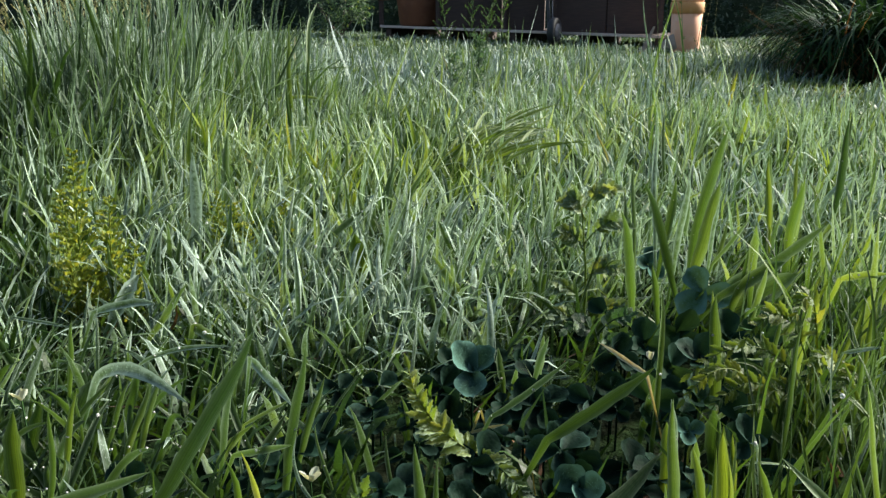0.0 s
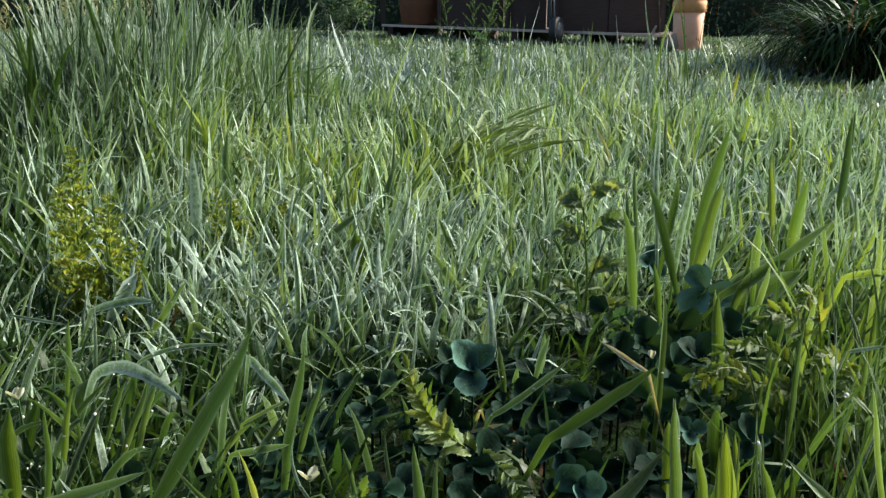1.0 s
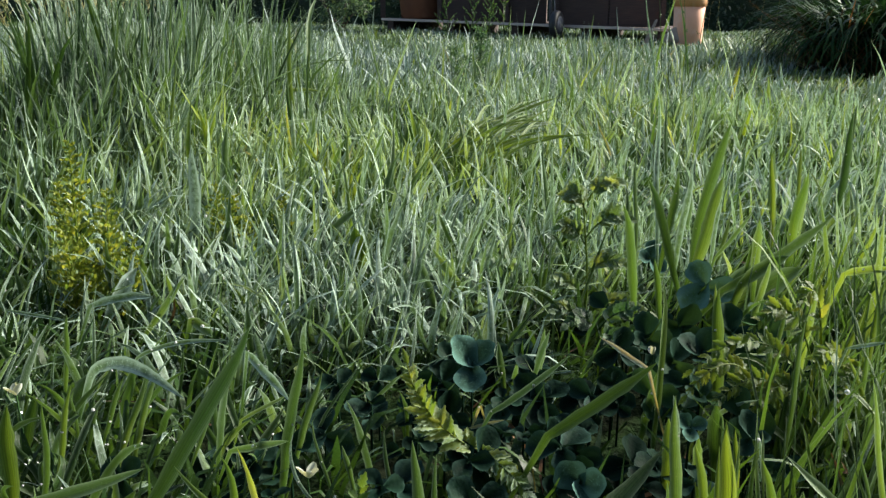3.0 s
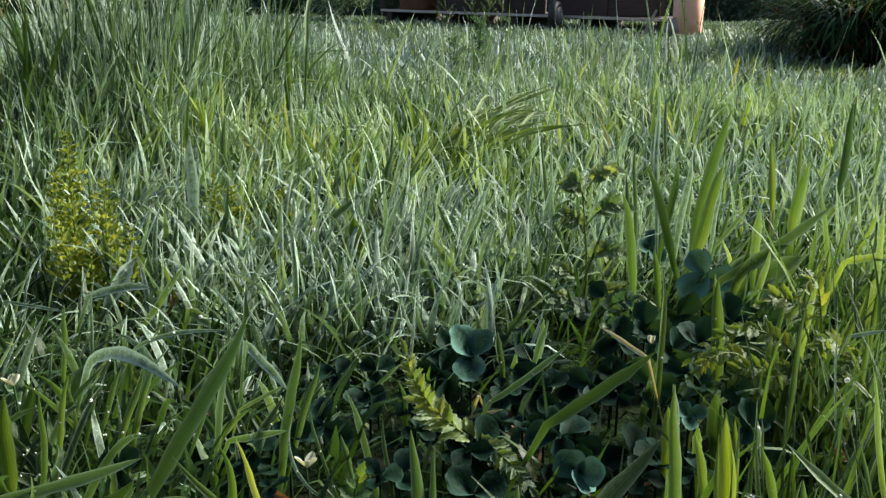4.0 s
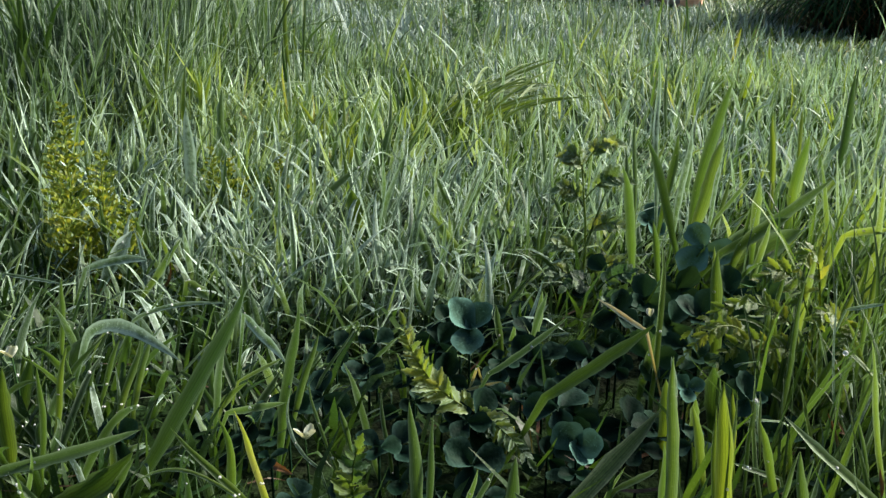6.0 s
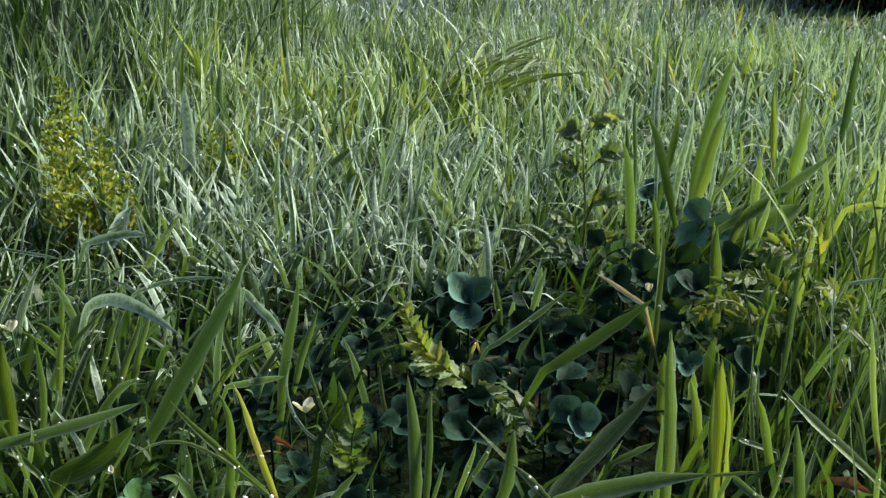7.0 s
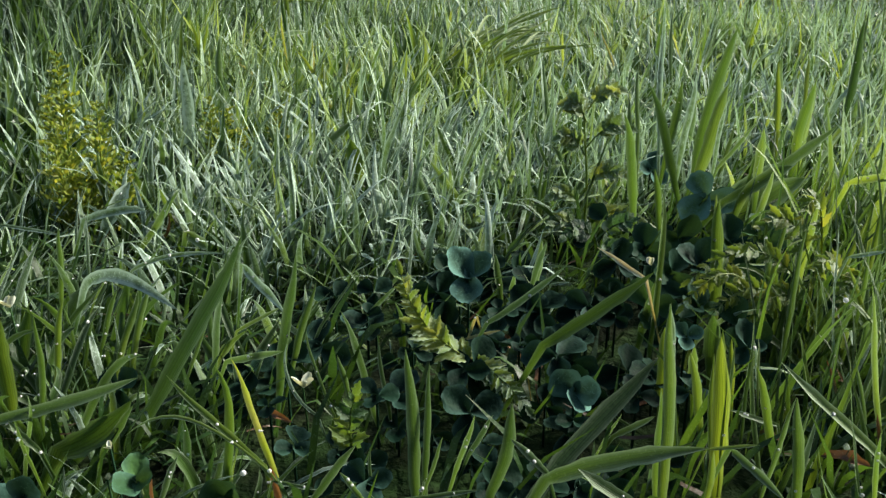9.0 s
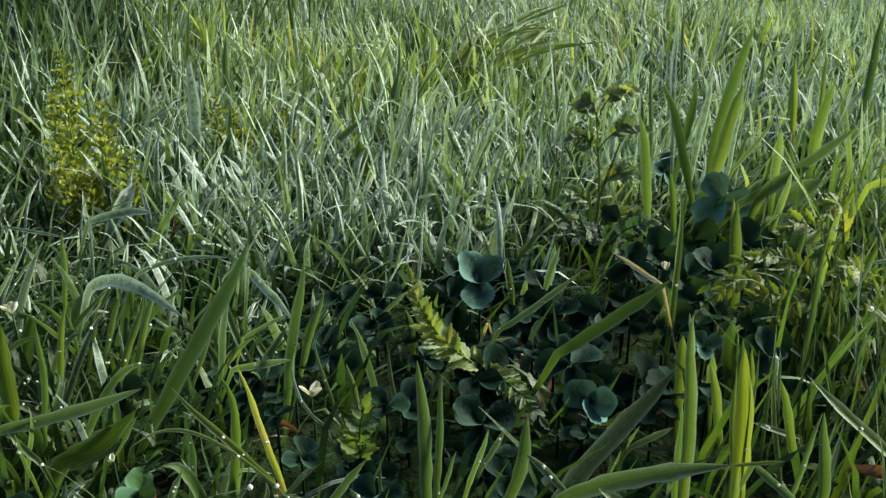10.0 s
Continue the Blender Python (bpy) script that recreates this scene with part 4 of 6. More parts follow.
def plume(x, y, high, wide, tone, seed, label, lean=0.0):
    """A soft upright plume: fine, finger-like leaflets all round a stem, longest low down."""
    gen = np.random.default_rng(seed)
    ob = thing("feathery_herb", x, y, None, label, "herb", "feathery herbs in the grass")
    t = np.linspace(0, 1, 8)
    pts = np.stack([lean * t ** 1.5, 0.2 * lean * t, high * t - 0.002], -1)
    v, f = tube_arrays(pts, 0.0013 * (1.2 - 0.8 * t), 5)
    child("stem", raw_mesh("stem", v, f, herb_mat, (("tone", tone), ("frost", 0.0))), ob)
    heap = Heap()
    n = int(high / 0.0024)
    for k in range(n):
        q = 0.12 + 0.88 * k / n
        p = np.array([np.interp(q, t, pts[:, i]) for i in range(3)])
        reach = wide * (1.05 - 0.8 * q ** 1.6) * gen.uniform(0.7, 1.2)
        a = k * 2.4 + gen.uniform(-0.4, 0.4)
        out = np.array([math.cos(a), math.sin(a), gen.uniform(0.35, 1.1)])
        out /= np.linalg.norm(out)
        for j in range(5):
            c = p + out * reach * (0.15 + 0.17 * j) + np.array([0, 0, -0.15 * reach * (j / 4) ** 2])
            for s_ in (-1, 1):
                d = out * 0.8 + np.array([-out[1], out[0], 0]) * s_ * gen.uniform(0.4, 1.0) + np.array([0, 0, gen.uniform(0.1, 0.7)])
                d /= np.linalg.norm(d)
                b = np.cross(d, gen.normal(size=3))
                b /= np.linalg.norm(b)
                ls, w = reach * gen.uniform(0.26, 0.42), 0.0015
                V = np.array([c - b * w * 0.6, c + b * w * 0.6, c + d * ls * 0.6 + b * w, c + d * ls * 0.6 - b * w, c + d * ls])
                heap.add(V[[0, 1, 2, 3, 3, 2, 4, 4]], [[0, 1, 2, 3], [4, 5, 6, 7]], np.clip(tone + gen.uniform(-0.14, 0.14), 0, 1), 0.04)
    tagged(child("foliage", heap.mesh("foliage", herb_mat), ob), kind="stuff")


def build_clump():
    """The dark fountain of long arching blades beside the lawn."""
    gen = np.random.default_rng(21)
    cx, cy = 2.04, 4.05
    ob = thing("arching_clump", cx, cy, None, "dark green clump of long arching strap leaves", "plant")
    n = 1300
    a, r = gen.uniform(0, 6.28, n), 0.23 * gen.uniform(0, 1, n) ** 0.6
    roots = np.stack([r * np.cos(a), r * np.sin(a), np.full(n, -0.005)], -1)
    heading = a + gen.normal(0, 0.5, n)
    P = grow(roots, gen.uniform(0.40, 0.72, n), gen.uniform(0.014, 0.022, n), heading, np.abs(gen.normal(0.16, 0.16, n)) + 0.8 * r, np.abs(gen.normal(2.3, 0.5, n)), gen.normal(0, 0.4, n), 9, 0.0)
    me = blades_mesh("strap_leaves", P, np.clip(gen.normal(0.36, 0.22, n), 0, 1), np.clip(gen.normal(0.0, 0.02, n), 0, 1), bush_mat)
    tagged(child("strap_leaves", me, ob), kind="stuff")
    n = 260
    a = gen.uniform(0, 6.28, n)
    roots = np.stack([0.28 * np.cos(a), 0.28 * np.sin(a), np.full(n, 0.0)], -1)
    P = grow(roots, gen.uniform(0.2, 0.5, n), gen.uniform(0.006, 0.012, n), a + gen.normal(0, 0.7, n), gen.uniform(0.5, 1.2, n), gen.uniform(0.2, 0.9, n), gen.normal(0, 0.5, n), 6, 0.0)
    me = blades_mesh("withered_leaves", P, np.clip(gen.normal(0.25, 0.2, n), 0, 1), np.zeros(n), dead_mat)
    tagged(child("withered_leaves", me, ob, None, "brown withered leaves at the base"), kind="stuff")


hedge(-11, 12, 12.5, 1.9, 0.5, 0.035, 4, "dark shaded hedge at the end of the lawn")
# this second hedge is unseen, added to cut sky light from behind
hedge(-6, 6, -2.8, 3.2, 0.5, 0.05, 6, "unseen hedge behind the camera, added to block sky light")
build_clump()


def build_shrub(x, y, high, wide, seed, tone, label):
    gen = np.random.default_rng(seed)
    ob = thing("small_shrub", x, y, None, label, "shrub")
    for k in range(5):
        a = k * 1.256 + gen.uniform(-0.3, 0.3)
        top = (wide * 0.6 * math.cos(a), wide * 0.6 * math.sin(a), high * gen.uniform(0.6, 0.95))
        t = np.linspace(0, 1, 6)[:, None]
        v, f = tube_arrays(np.array([0, 0, -0.01]) + t * np.array(top) * (0.6 + 0.4 * t), np.linspace(0.009, 0.003, 6), 6)
        child("limb", raw_mesh("limb", v, f, timber_mat), ob)
    heap = Heap()
    for k in range(16):
        a, q = gen.uniform(0, 6.28), gen.uniform(0.15, 1)
        c = (wide * 0.75 * math.cos(a) * math.sqrt(gen.uniform()), wide * 0.75 * math.sin(a) * math.sqrt(gen.uniform()), high * q)
        leaf_quads(heap, c, 190, (wide * 0.4, wide * 0.4, high * 0.16), 0.017, tone, 0.2, gen, 0.45)
    tagged(child("foliage", heap.mesh("foliage", herb_mat, False), ob), kind="stuff")


build_shrub(-1.12, 9.5, 0.55, 0.42, 31, 0.10, "dark green shrub with small leaves beside the deck")

# flowering stalks and weeds over the grass
for k in range(26):
    u = rng.uniform(0, 1)
    seed_stalk(-2.10 + 0.85 * u + rng.normal(0, 0.05), 3.6 + rng.uniform(-0.5, 0.6), rng.uniform(0.33, 0.47), (rng.uniform(-0.05, 0.05), rng.uniform(-0.05, 0.05)), 16, 0.035,
               rng.uniform(0.05, 0.4), 100 + k, "buff-green flowering grass stalk with a loose seed head", straw_mat, plump=1.8)
for k, (x, y, h, lx) in enumerate(((0.07, 2.5, 0.345, 0.02), (0.12, 2.55, 0.385, 0.03), (0.16, 2.45, 0.36, 0.015), (0.03, 2.6, 0.33, -0.03), (0.10, 2.7, 0.31, 0.05))):
    seed_stalk(x, y, h, (lx, 0.0), 14, 0.045, 0.12, 140 + k, "green branching weed stalk with pointed buds", plump=1.7)
for k, (x, y, h, lx) in enumerate(((0.60, 2.3, 0.37, -0.02), (0.63, 2.2, 0.36, 0.03), (0.66, 2.35, 0.37, -0.03), (0.57, 2.25, 0.36, -0.03))):
    seed_stalk(x, y, h, (lx, 0.0), 4, 0.010, 0.2, 160 + k, "thin dry grass stalk standing above the lawn", plump=0.8)
for k in range(7):
    x = 2.3 + rng.uniform(0, 1.3)
    seed_stalk(x, 8.6 + rng.uniform(-0.4, 0.8), rng.uniform(0.3, 0.5), (rng.uniform(-0.08, 0.08), 0.0), 4, 0.02, 0.25, 180 + k, "thin dry stalk before the dark hedge", straw_mat)
herb(0.10, 2.50, 0.22, 16, 0.085, 0.12, 0.25, 390, "dark green leafy weed with flowering tops in the lawn", (0.01, 0.0), 0.9, 0.03, 5, 2)
herb(0.05, 2.56, 0.17, 12, 0.075, 0.15, 0.3, 391, "dark green leafy weed with flowering tops in the lawn", (-0.02, 0.0), 0.9, 0.03, 5, 2)


# ---- broad blades, clover and herbs in front ----
tuft("arched broad grass blade silver with dew", [
    (-0.212, 0.505, 0.075, -0.143, 0.470, 0.079, -0.0065, 0.0150, 0.0085, 0.11, 0.85),
    (-0.239, 0.539, 0.040, -0.227, 0.539, 0.064, 0.0000, 0.0000, 0.0136, 0.10, 0.25),
    (-0.193, 0.488, 0.030, -0.172, 0.488, 0.086, 0.0000, 0.0000, 0.0046, 0.29, 0.30),
    (-0.187, 0.498, 0.030, -0.170, 0.498, 0.085, 0.0000, 0.0000, 0.0043, 0.34, 0.35),
    (-0.216, 0.498, 0.030, -0.205, 0.498, 0.066, 0.0000, 0.0000, 0.0033, 0.32, 0.20),
    (-0.205, 0.501, 0.040, -0.191, 0.501, 0.078, 0.0000, 0.0000, 0.0037, 0.37, 0.20),
])
tuft("pale thin grass blades arched over low grass", [
    (-0.208, 0.569, 0.060, -0.143, 0.569, 0.073, -0.0054, 0.0043, 0.0036, 0.36, 0.60),
    (-0.124, 0.534, 0.080, -0.089, 0.484, 0.070, 0.0000, 0.0000, 0.0059, 0.30, 0.60),
    (-0.241, 0.507, 0.050, -0.193, 0.507, 0.029, -0.0014, 0.0011, 0.0015, 0.55, 0.45),
    (-0.343, 0.661, 0.060, -0.296, 0.661, 0.051, 0.0000, 0.0000, 0.0029, 0.34, 0.60),
    (-0.122, 0.472, 0.045, -0.083, 0.452, 0.063, 0.0000, 0.0000, 0.0046, 0.22, 0.35),
    (-0.122, 0.500, 0.050, -0.093, 0.500, 0.067, 0.0000, 0.0000, 0.0028, 0.30, 0.50),
])
tuft("broad silver-green blades in front of the yellow herb", [
    (-0.295, 0.744, 0.030, -0.278, 0.764, 0.063, 0.0000, 0.0000, 0.0140, 0.18, 0.75),
    (-0.281, 0.670, 0.060, -0.230, 0.670, 0.068, 0.0024, 0.0038, 0.0076, 0.25, 0.70),
    (-0.246, 0.696, 0.030, -0.211, 0.696, 0.077, 0.0000, 0.0000, 0.0068, 0.42, 0.35),
    (-0.201, 0.669, 0.050, -0.184, 0.669, 0.036, 0.0000, 0.0000, 0.0094, 0.36, 0.55),
    (-0.272, 0.729, 0.030, -0.263, 0.729, 0.061, 0.0000, 0.0000, 0.0042, 0.10, 0.10),
])
tuft("broad deep green blade standing over low grass", [
    (-0.158, 0.439, 0.030, -0.104, 0.459, 0.127, 0.0033, 0.0006, 0.0120, 0.02, 0.04),
    (-0.091, 0.466, 0.030, -0.079, 0.476, 0.111, 0.0000, 0.0000, 0.0078, 0.20, 0.12),
    (-0.085, 0.474, 0.040, -0.069, 0.474, 0.094, 0.0000, 0.0000, 0.0046, 0.23, 0.25),
    (-0.130, 0.481, 0.045, -0.123, 0.481, 0.085, 0.0000, 0.0000, 0.0074, 0.07, 0.45),
    (-0.144, 0.480, 0.040, -0.123, 0.510, 0.096, 0.0000, 0.0000, 0.0042, 0.18, 0.30),
])
tuft("olive-green grass blades with dewy edges", [
    (-0.217, 0.396, 0.055, -0.135, 0.386, 0.086, 0.0005, -0.0014, 0.0065, 0.24, 0.30),
    (-0.210, 0.429, 0.035, -0.202, 0.429, 0.097, 0.0011, -0.0000, 0.0042, 0.36, 0.15),
    (-0.215, 0.457, 0.035, -0.201, 0.457, 0.094, 0.0000, 0.0000, 0.0041, 0.33, 0.15),
    (-0.259, 0.569, 0.040, -0.251, 0.569, 0.092, 0.0000, 0.0000, 0.0046, 0.36, 0.20),
    (-0.236, 0.447, 0.030, -0.233, 0.447, 0.086, 0.0000, 0.0000, 0.0104, 0.32, 0.06),
    (-0.254, 0.498, 0.030, -0.244, 0.498, 0.068, 0.0000, 0.0000, 0.0084, 0.29, 0.06),
    (-0.182, 0.365, 0.050, -0.187, 0.365, 0.077, 0.0000, 0.0000, 0.0035, 0.30, 0.20),
    (-0.185, 0.378, 0.050, -0.198, 0.378, 0.068, 0.0000, 0.0000, 0.0036, 0.26, 0.30),
    (-0.189, 0.401, 0.035, -0.153, 0.411, 0.058, -0.0019, -0.0060, 0.0143, 0.22, 0.06),
    (-0.170, 0.406, 0.030, -0.150, 0.406, 0.058, 0.0000, 0.0000, 0.0049, 0.24, 0.15),
])
tuft("straw-coloured grass stalk with drooping thin blades", [
    (-0.080, 0.396, 0.020, -0.104, 0.416, 0.079, 0.0014, 0.0005, 0.0046, 0.91, 0.12),
    (-0.074, 0.357, 0.055, -0.134, 0.357, 0.074, -0.0031, 0.0175, 0.0018, 0.50, 0.50),
    (-0.080, 0.369, 0.050, -0.117, 0.369, 0.097, 0.0005, -0.0024, 0.0037, 0.36, 0.20),
    (-0.082, 0.388, 0.020, -0.083, 0.388, 0.037, 0.0000, 0.0000, 0.0035, 0.60, 0.10),
])
# tones of the next two tufts lowered to carry the hollow's shade
tuft("grey-green grass blades rising through the clover", [
    (-0.010, 0.369, 0.030, -0.013, 0.389, 0.099, -0.0003, 0.0002, 0.0067, 0.11, 0.23),
    (-0.006, 0.375, 0.030, -0.002, 0.385, 0.094, -0.0013, -0.0009, 0.0037, 0.12, 0.20),
    (-0.037, 0.458, 0.020, -0.054, 0.458, 0.084, 0.0026, 0.0008, 0.0054, 0.13, 0.36),
    (-0.027, 0.449, 0.020, -0.033, 0.449, 0.072, 0.0000, 0.0000, 0.0028, 0.12, 0.27),
    (-0.051, 0.460, 0.030, -0.056, 0.460, 0.056, 0.0000, 0.0000, 0.0035, 0.11, 0.32),
    (-0.057, 0.440, 0.030, -0.068, 0.440, 0.082, -0.0024, 0.0006, 0.0021, 0.10, 0.32),
    (-0.063, 0.424, 0.040, -0.075, 0.424, 0.083, -0.0073, -0.0029, 0.0021, 0.09, 0.77),
    (0.025, 0.375, 0.030, 0.034, 0.375, 0.079, 0.0027, 0.0009, 0.0067, 0.11, 0.18),
    (0.007, 0.371, 0.040, 0.017, 0.371, 0.075, 0.0000, 0.0000, 0.0029, 0.13, 0.32),
    (0.015, 0.397, 0.035, 0.027, 0.397, 0.058, 0.0000, 0.0000, 0.0031, 0.12, 0.27),
    (-0.005, 0.353, 0.050, 0.003, 0.353, 0.076, 0.0000, 0.0000, 0.0020, 0.11, 0.27),
    (0.048, 0.356, 0.055, 0.032, 0.356, 0.073, 0.0000, 0.0000, 0.0038, 0.15, 0.45),
])
tuft("short grass blades crossing at the front of the clover", [
    (-0.054, 0.352, 0.045, -0.035, 0.352, 0.073, 0.0000, 0.0000, 0.0041, 0.13, 0.28),
    (-0.031, 0.338, 0.055, -0.040, 0.338, 0.069, 0.0000, 0.0000, 0.0029, 0.12, 0.40),
    (-0.007, 0.332, 0.060, -0.005, 0.332, 0.070, 0.0000, 0.0000, 0.0019, 0.12, 0.40),
    (-0.019, 0.330, 0.060, 0.018, 0.330, 0.066, 0.0000, 0.0000, 0.0024, 0.15, 0.32),
    (-0.029, 0.358, 0.040, -0.030, 0.358, 0.067, 0.0000, 0.0000, 0.0018, 0.13, 0.24),
    (-0.121, 0.352, 0.045, -0.112, 0.352, 0.067, 0.0000, 0.0000, 0.0032, 0.14, 0.56),
    (-0.073, 0.357, 0.050, -0.053, 0.357, 0.045, 0.0000, 0.0000, 0.0021, 0.14, 0.48),
])
tuft("dark grass blades leaning over the clover", [
    (0.029, 0.501, 0.055, 0.074, 0.501, 0.093, 0.0014, -0.0016, 0.0046, 0.10, 0.26),
    (0.061, 0.556, 0.055, 0.069, 0.556, 0.086, 0.0000, 0.0000, 0.0048, 0.18, 0.30),
    (0.058, 0.463, 0.060, 0.119, 0.478, 0.098, 0.0004, -0.0017, 0.0080, 0.13, 0.03),
    (0.064, 0.587, 0.030, 0.071, 0.587, 0.075, 0.0000, 0.0000, 0.0063, 0.14, 0.35),
    (0.043, 0.597, 0.030, 0.038, 0.597, 0.061, 0.0000, 0.0000, 0.0060, 0.16, 0.25),
    (0.047, 0.375, 0.030, 0.112, 0.425, 0.074, -0.0025, -0.0011, 0.0100, 0.10, 0.0),
    (0.081, 0.612, 0.030, 0.095, 0.612, 0.032, 0.0000, 0.0000, 0.0021, 0.19, 0.60),
    (0.081, 0.407, 0.030, 0.091, 0.407, 0.052, 0.0000, 0.0000, 0.0018, 0.19, 0.40),
    (0.095, 0.461, 0.020, 0.117, 0.461, 0.003, 0.0000, 0.0000, 0.0020, 0.13, 0.40),
    (0.094, 0.434, 0.020, 0.116, 0.434, 0.033, 0.0000, 0.0000, 0.0038, 0.13, 0.40),
])
# straw colour gives this dewy blade the brightness it lacks in shadow
tuft("dew-white grass blade over the clover, paled with straw colour", [
    (0.127, 0.523, 0.074, 0.096, 0.523, 0.095, 0.0010, -0.0012, 0.0034, 0.75, 1.0),
], mat=straw_mat, name="dew_white_tuft", group="withered leaves")
tuft("broad grass blade lying across with a pale midrib", [
    (0.045, 0.338, 0.065, 0.110, 0.338, 0.080, -0.0039, 0.0023, 0.0082, 0.22, 0.40),
    (0.115, 0.352, 0.070, 0.138, 0.352, 0.072, 0.0000, 0.0000, 0.0018, 0.32, 0.30),
    (0.078, 0.314, 0.070, 0.053, 0.314, 0.088, 0.0000, 0.0000, 0.0055, 0.21, 0.30),
])
tuft("upright yellow-green blades between clover leaves", [
    (0.180, 0.547, 0.035, 0.174, 0.547, 0.118, 0.0001, 0.0050, 0.0100, 0.40, 0.10),
    (0.165, 0.499, 0.030, 0.163, 0.499, 0.061, 0.0000, 0.0000, 0.0108, 0.30, 0.05),
    (0.158, 0.458, 0.035, 0.154, 0.458, 0.072, 0.0000, 0.0000, 0.0066, 0.56, 0.05),
    (0.164, 0.458, 0.035, 0.160, 0.458, 0.067, 0.0000, 0.0000, 0.0040, 0.52, 0.05),
    (0.144, 0.464, 0.035, 0.142, 0.464, 0.059, 0.0000, 0.0000, 0.0060, 0.36, 0.20),
    (0.128, 0.528, 0.030, 0.135, 0.528, 0.070, 0.0000, 0.0000, 0.0063, 0.42, 0.10),
    (0.127, 0.466, 0.030, 0.126, 0.466, 0.070, 0.0000, 0.0000, 0.0086, 0.34, 0.10),
    (0.175, 0.450, 0.040, 0.171, 0.450, 0.071, 0.0000, 0.0000, 0.0030, 0.40, 0.50),
])
tuft("upright bright yellow-green blades glowing in the light", [
    (0.129, 0.372, 0.030, 0.124, 0.372, 0.114, -0.0007, 0.0044, 0.0087, 0.54, 0.05),
    (0.130, 0.380, 0.030, 0.122, 0.380, 0.101, 0.0000, 0.0000, 0.0039, 0.62, 0.10),
    (0.131, 0.372, 0.030, 0.127, 0.372, 0.113, 0.0000, 0.0000, 0.0033, 0.46, 0.20),
    (0.138, 0.427, 0.030, 0.129, 0.427, 0.076, 0.0000, 0.0000, 0.0053, 0.48, 0.15),
    (0.125, 0.353, 0.070, 0.144, 0.333, 0.058, 0.0000, 0.0000, 0.0039, 0.34, 0.35),
    (0.115, 0.344, 0.050, 0.112, 0.334, 0.082, 0.0000, 0.0000, 0.0036, 0.46, 0.20),
])
tuft("upright grey-green blades edged with fine dew", [
    (0.104, 0.370, 0.030, 0.100, 0.370, 0.131, -0.0001, 0.0028, 0.0063, 0.30, 0.30),
    (0.101, 0.370, 0.030, 0.098, 0.370, 0.089, 0.0000, 0.0000, 0.0038, 0.30, 0.20),
    (0.119, 0.425, 0.075, 0.115, 0.425, 0.104, 0.0000, 0.0000, 0.0029, 0.32, 0.60),
    (0.133, 0.521, 0.030, 0.135, 0.541, 0.129, 0.0032, 0.0006, 0.0056, 0.60, 0.12),
    (0.193, 0.588, 0.030, 0.191, 0.598, 0.104, 0.0000, 0.0000, 0.0066, 0.40, 0.25),
    (0.215, 0.734, 0.060, 0.241, 0.734, -0.006, 0.0000, 0.0000, 0.0036, 0.32, 0.70),
])
tuft("yellow-green blades at the foot of tall grass", [
    (0.159, 0.355, 0.040, 0.152, 0.355, 0.094, 0.0000, 0.0000, 0.0060, 0.30, 0.20),
    (0.147, 0.361, 0.045, 0.154, 0.361, 0.090, 0.0000, 0.0000, 0.0030, 0.30, 0.35),
    (0.204, 0.366, 0.050, 0.146, 0.366, 0.104, 0.0004, 0.0012, 0.0053, 0.28, 0.55),
    (0.169, 0.407, 0.030, 0.155, 0.407, 0.079, 0.0000, 0.0000, 0.0049, 0.28, 0.10),
    (0.160, 0.427, 0.030, 0.158, 0.427, 0.084, 0.0000, 0.0000, 0.0038, 0.30, 0.10),
    (0.189, 0.359, 0.040, 0.177, 0.359, 0.082, 0.0000, 0.0000, 0.0028, 0.33, 0.20),
    (0.186, 0.343, 0.050, 0.182, 0.343, 0.084, 0.0000, 0.0000, 0.0025, 0.33, 0.20),
    (0.173, 0.415, 0.040, 0.147, 0.415, 0.049, 0.0000, 0.0000, 0.0031, 0.23, 0.40),
])
tuft("thin upright grass stems edged with dew", [
    (0.226, 0.412, 0.030, 0.204, 0.412, 0.119, 0.0000, 0.0000, 0.0032, 0.41, 0.40),
    (0.254, 0.461, 0.030, 0.235, 0.461, 0.095, 0.0000, 0.0000, 0.0028, 0.41, 0.30),
    (0.223, 0.461, 0.030, 0.206, 0.461, 0.137, 0.0000, 0.0000, 0.0020, 0.33, 0.80),
    (0.230, 0.544, 0.030, 0.234, 0.544, 0.127, 0.0000, 0.0000, 0.0051, 0.41, 0.25),
    (0.207, 0.499, 0.030, 0.210, 0.499, 0.118, 0.0000, 0.0000, 0.0043, 0.41, 0.20),
    (0.270, 0.579, 0.030, 0.286, 0.579, 0.095, 0.0000, 0.0000, 0.0060, 0.43, 0.15),
    (0.265, 0.529, 0.030, 0.265, 0.529, 0.096, 0.0000, 0.0000, 0.0036, 0.43, 0.20),
    (0.221, 0.499, 0.030, 0.234, 0.499, 0.068, 0.0000, 0.0000, 0.0067, 0.38, 0.08),
    (0.273, 0.613, 0.050, 0.278, 0.613, 0.102, 0.0000, 0.0000, 0.0053, 0.41, 0.20),
    (0.246, 0.518, 0.090, 0.270, 0.518, 0.094, 0.0000, 0.0000, 0.0027, 0.25, 0.85),
    (0.177, 0.456, 0.040, 0.172, 0.456, 0.067, 0.0000, 0.0000, 0.0020, 0.33, 0.60),
    (0.221, 0.417, 0.030, 0.207, 0.417, 0.080, 0.0000, 0.0000, 0.0026, 0.38, 0.30),
])
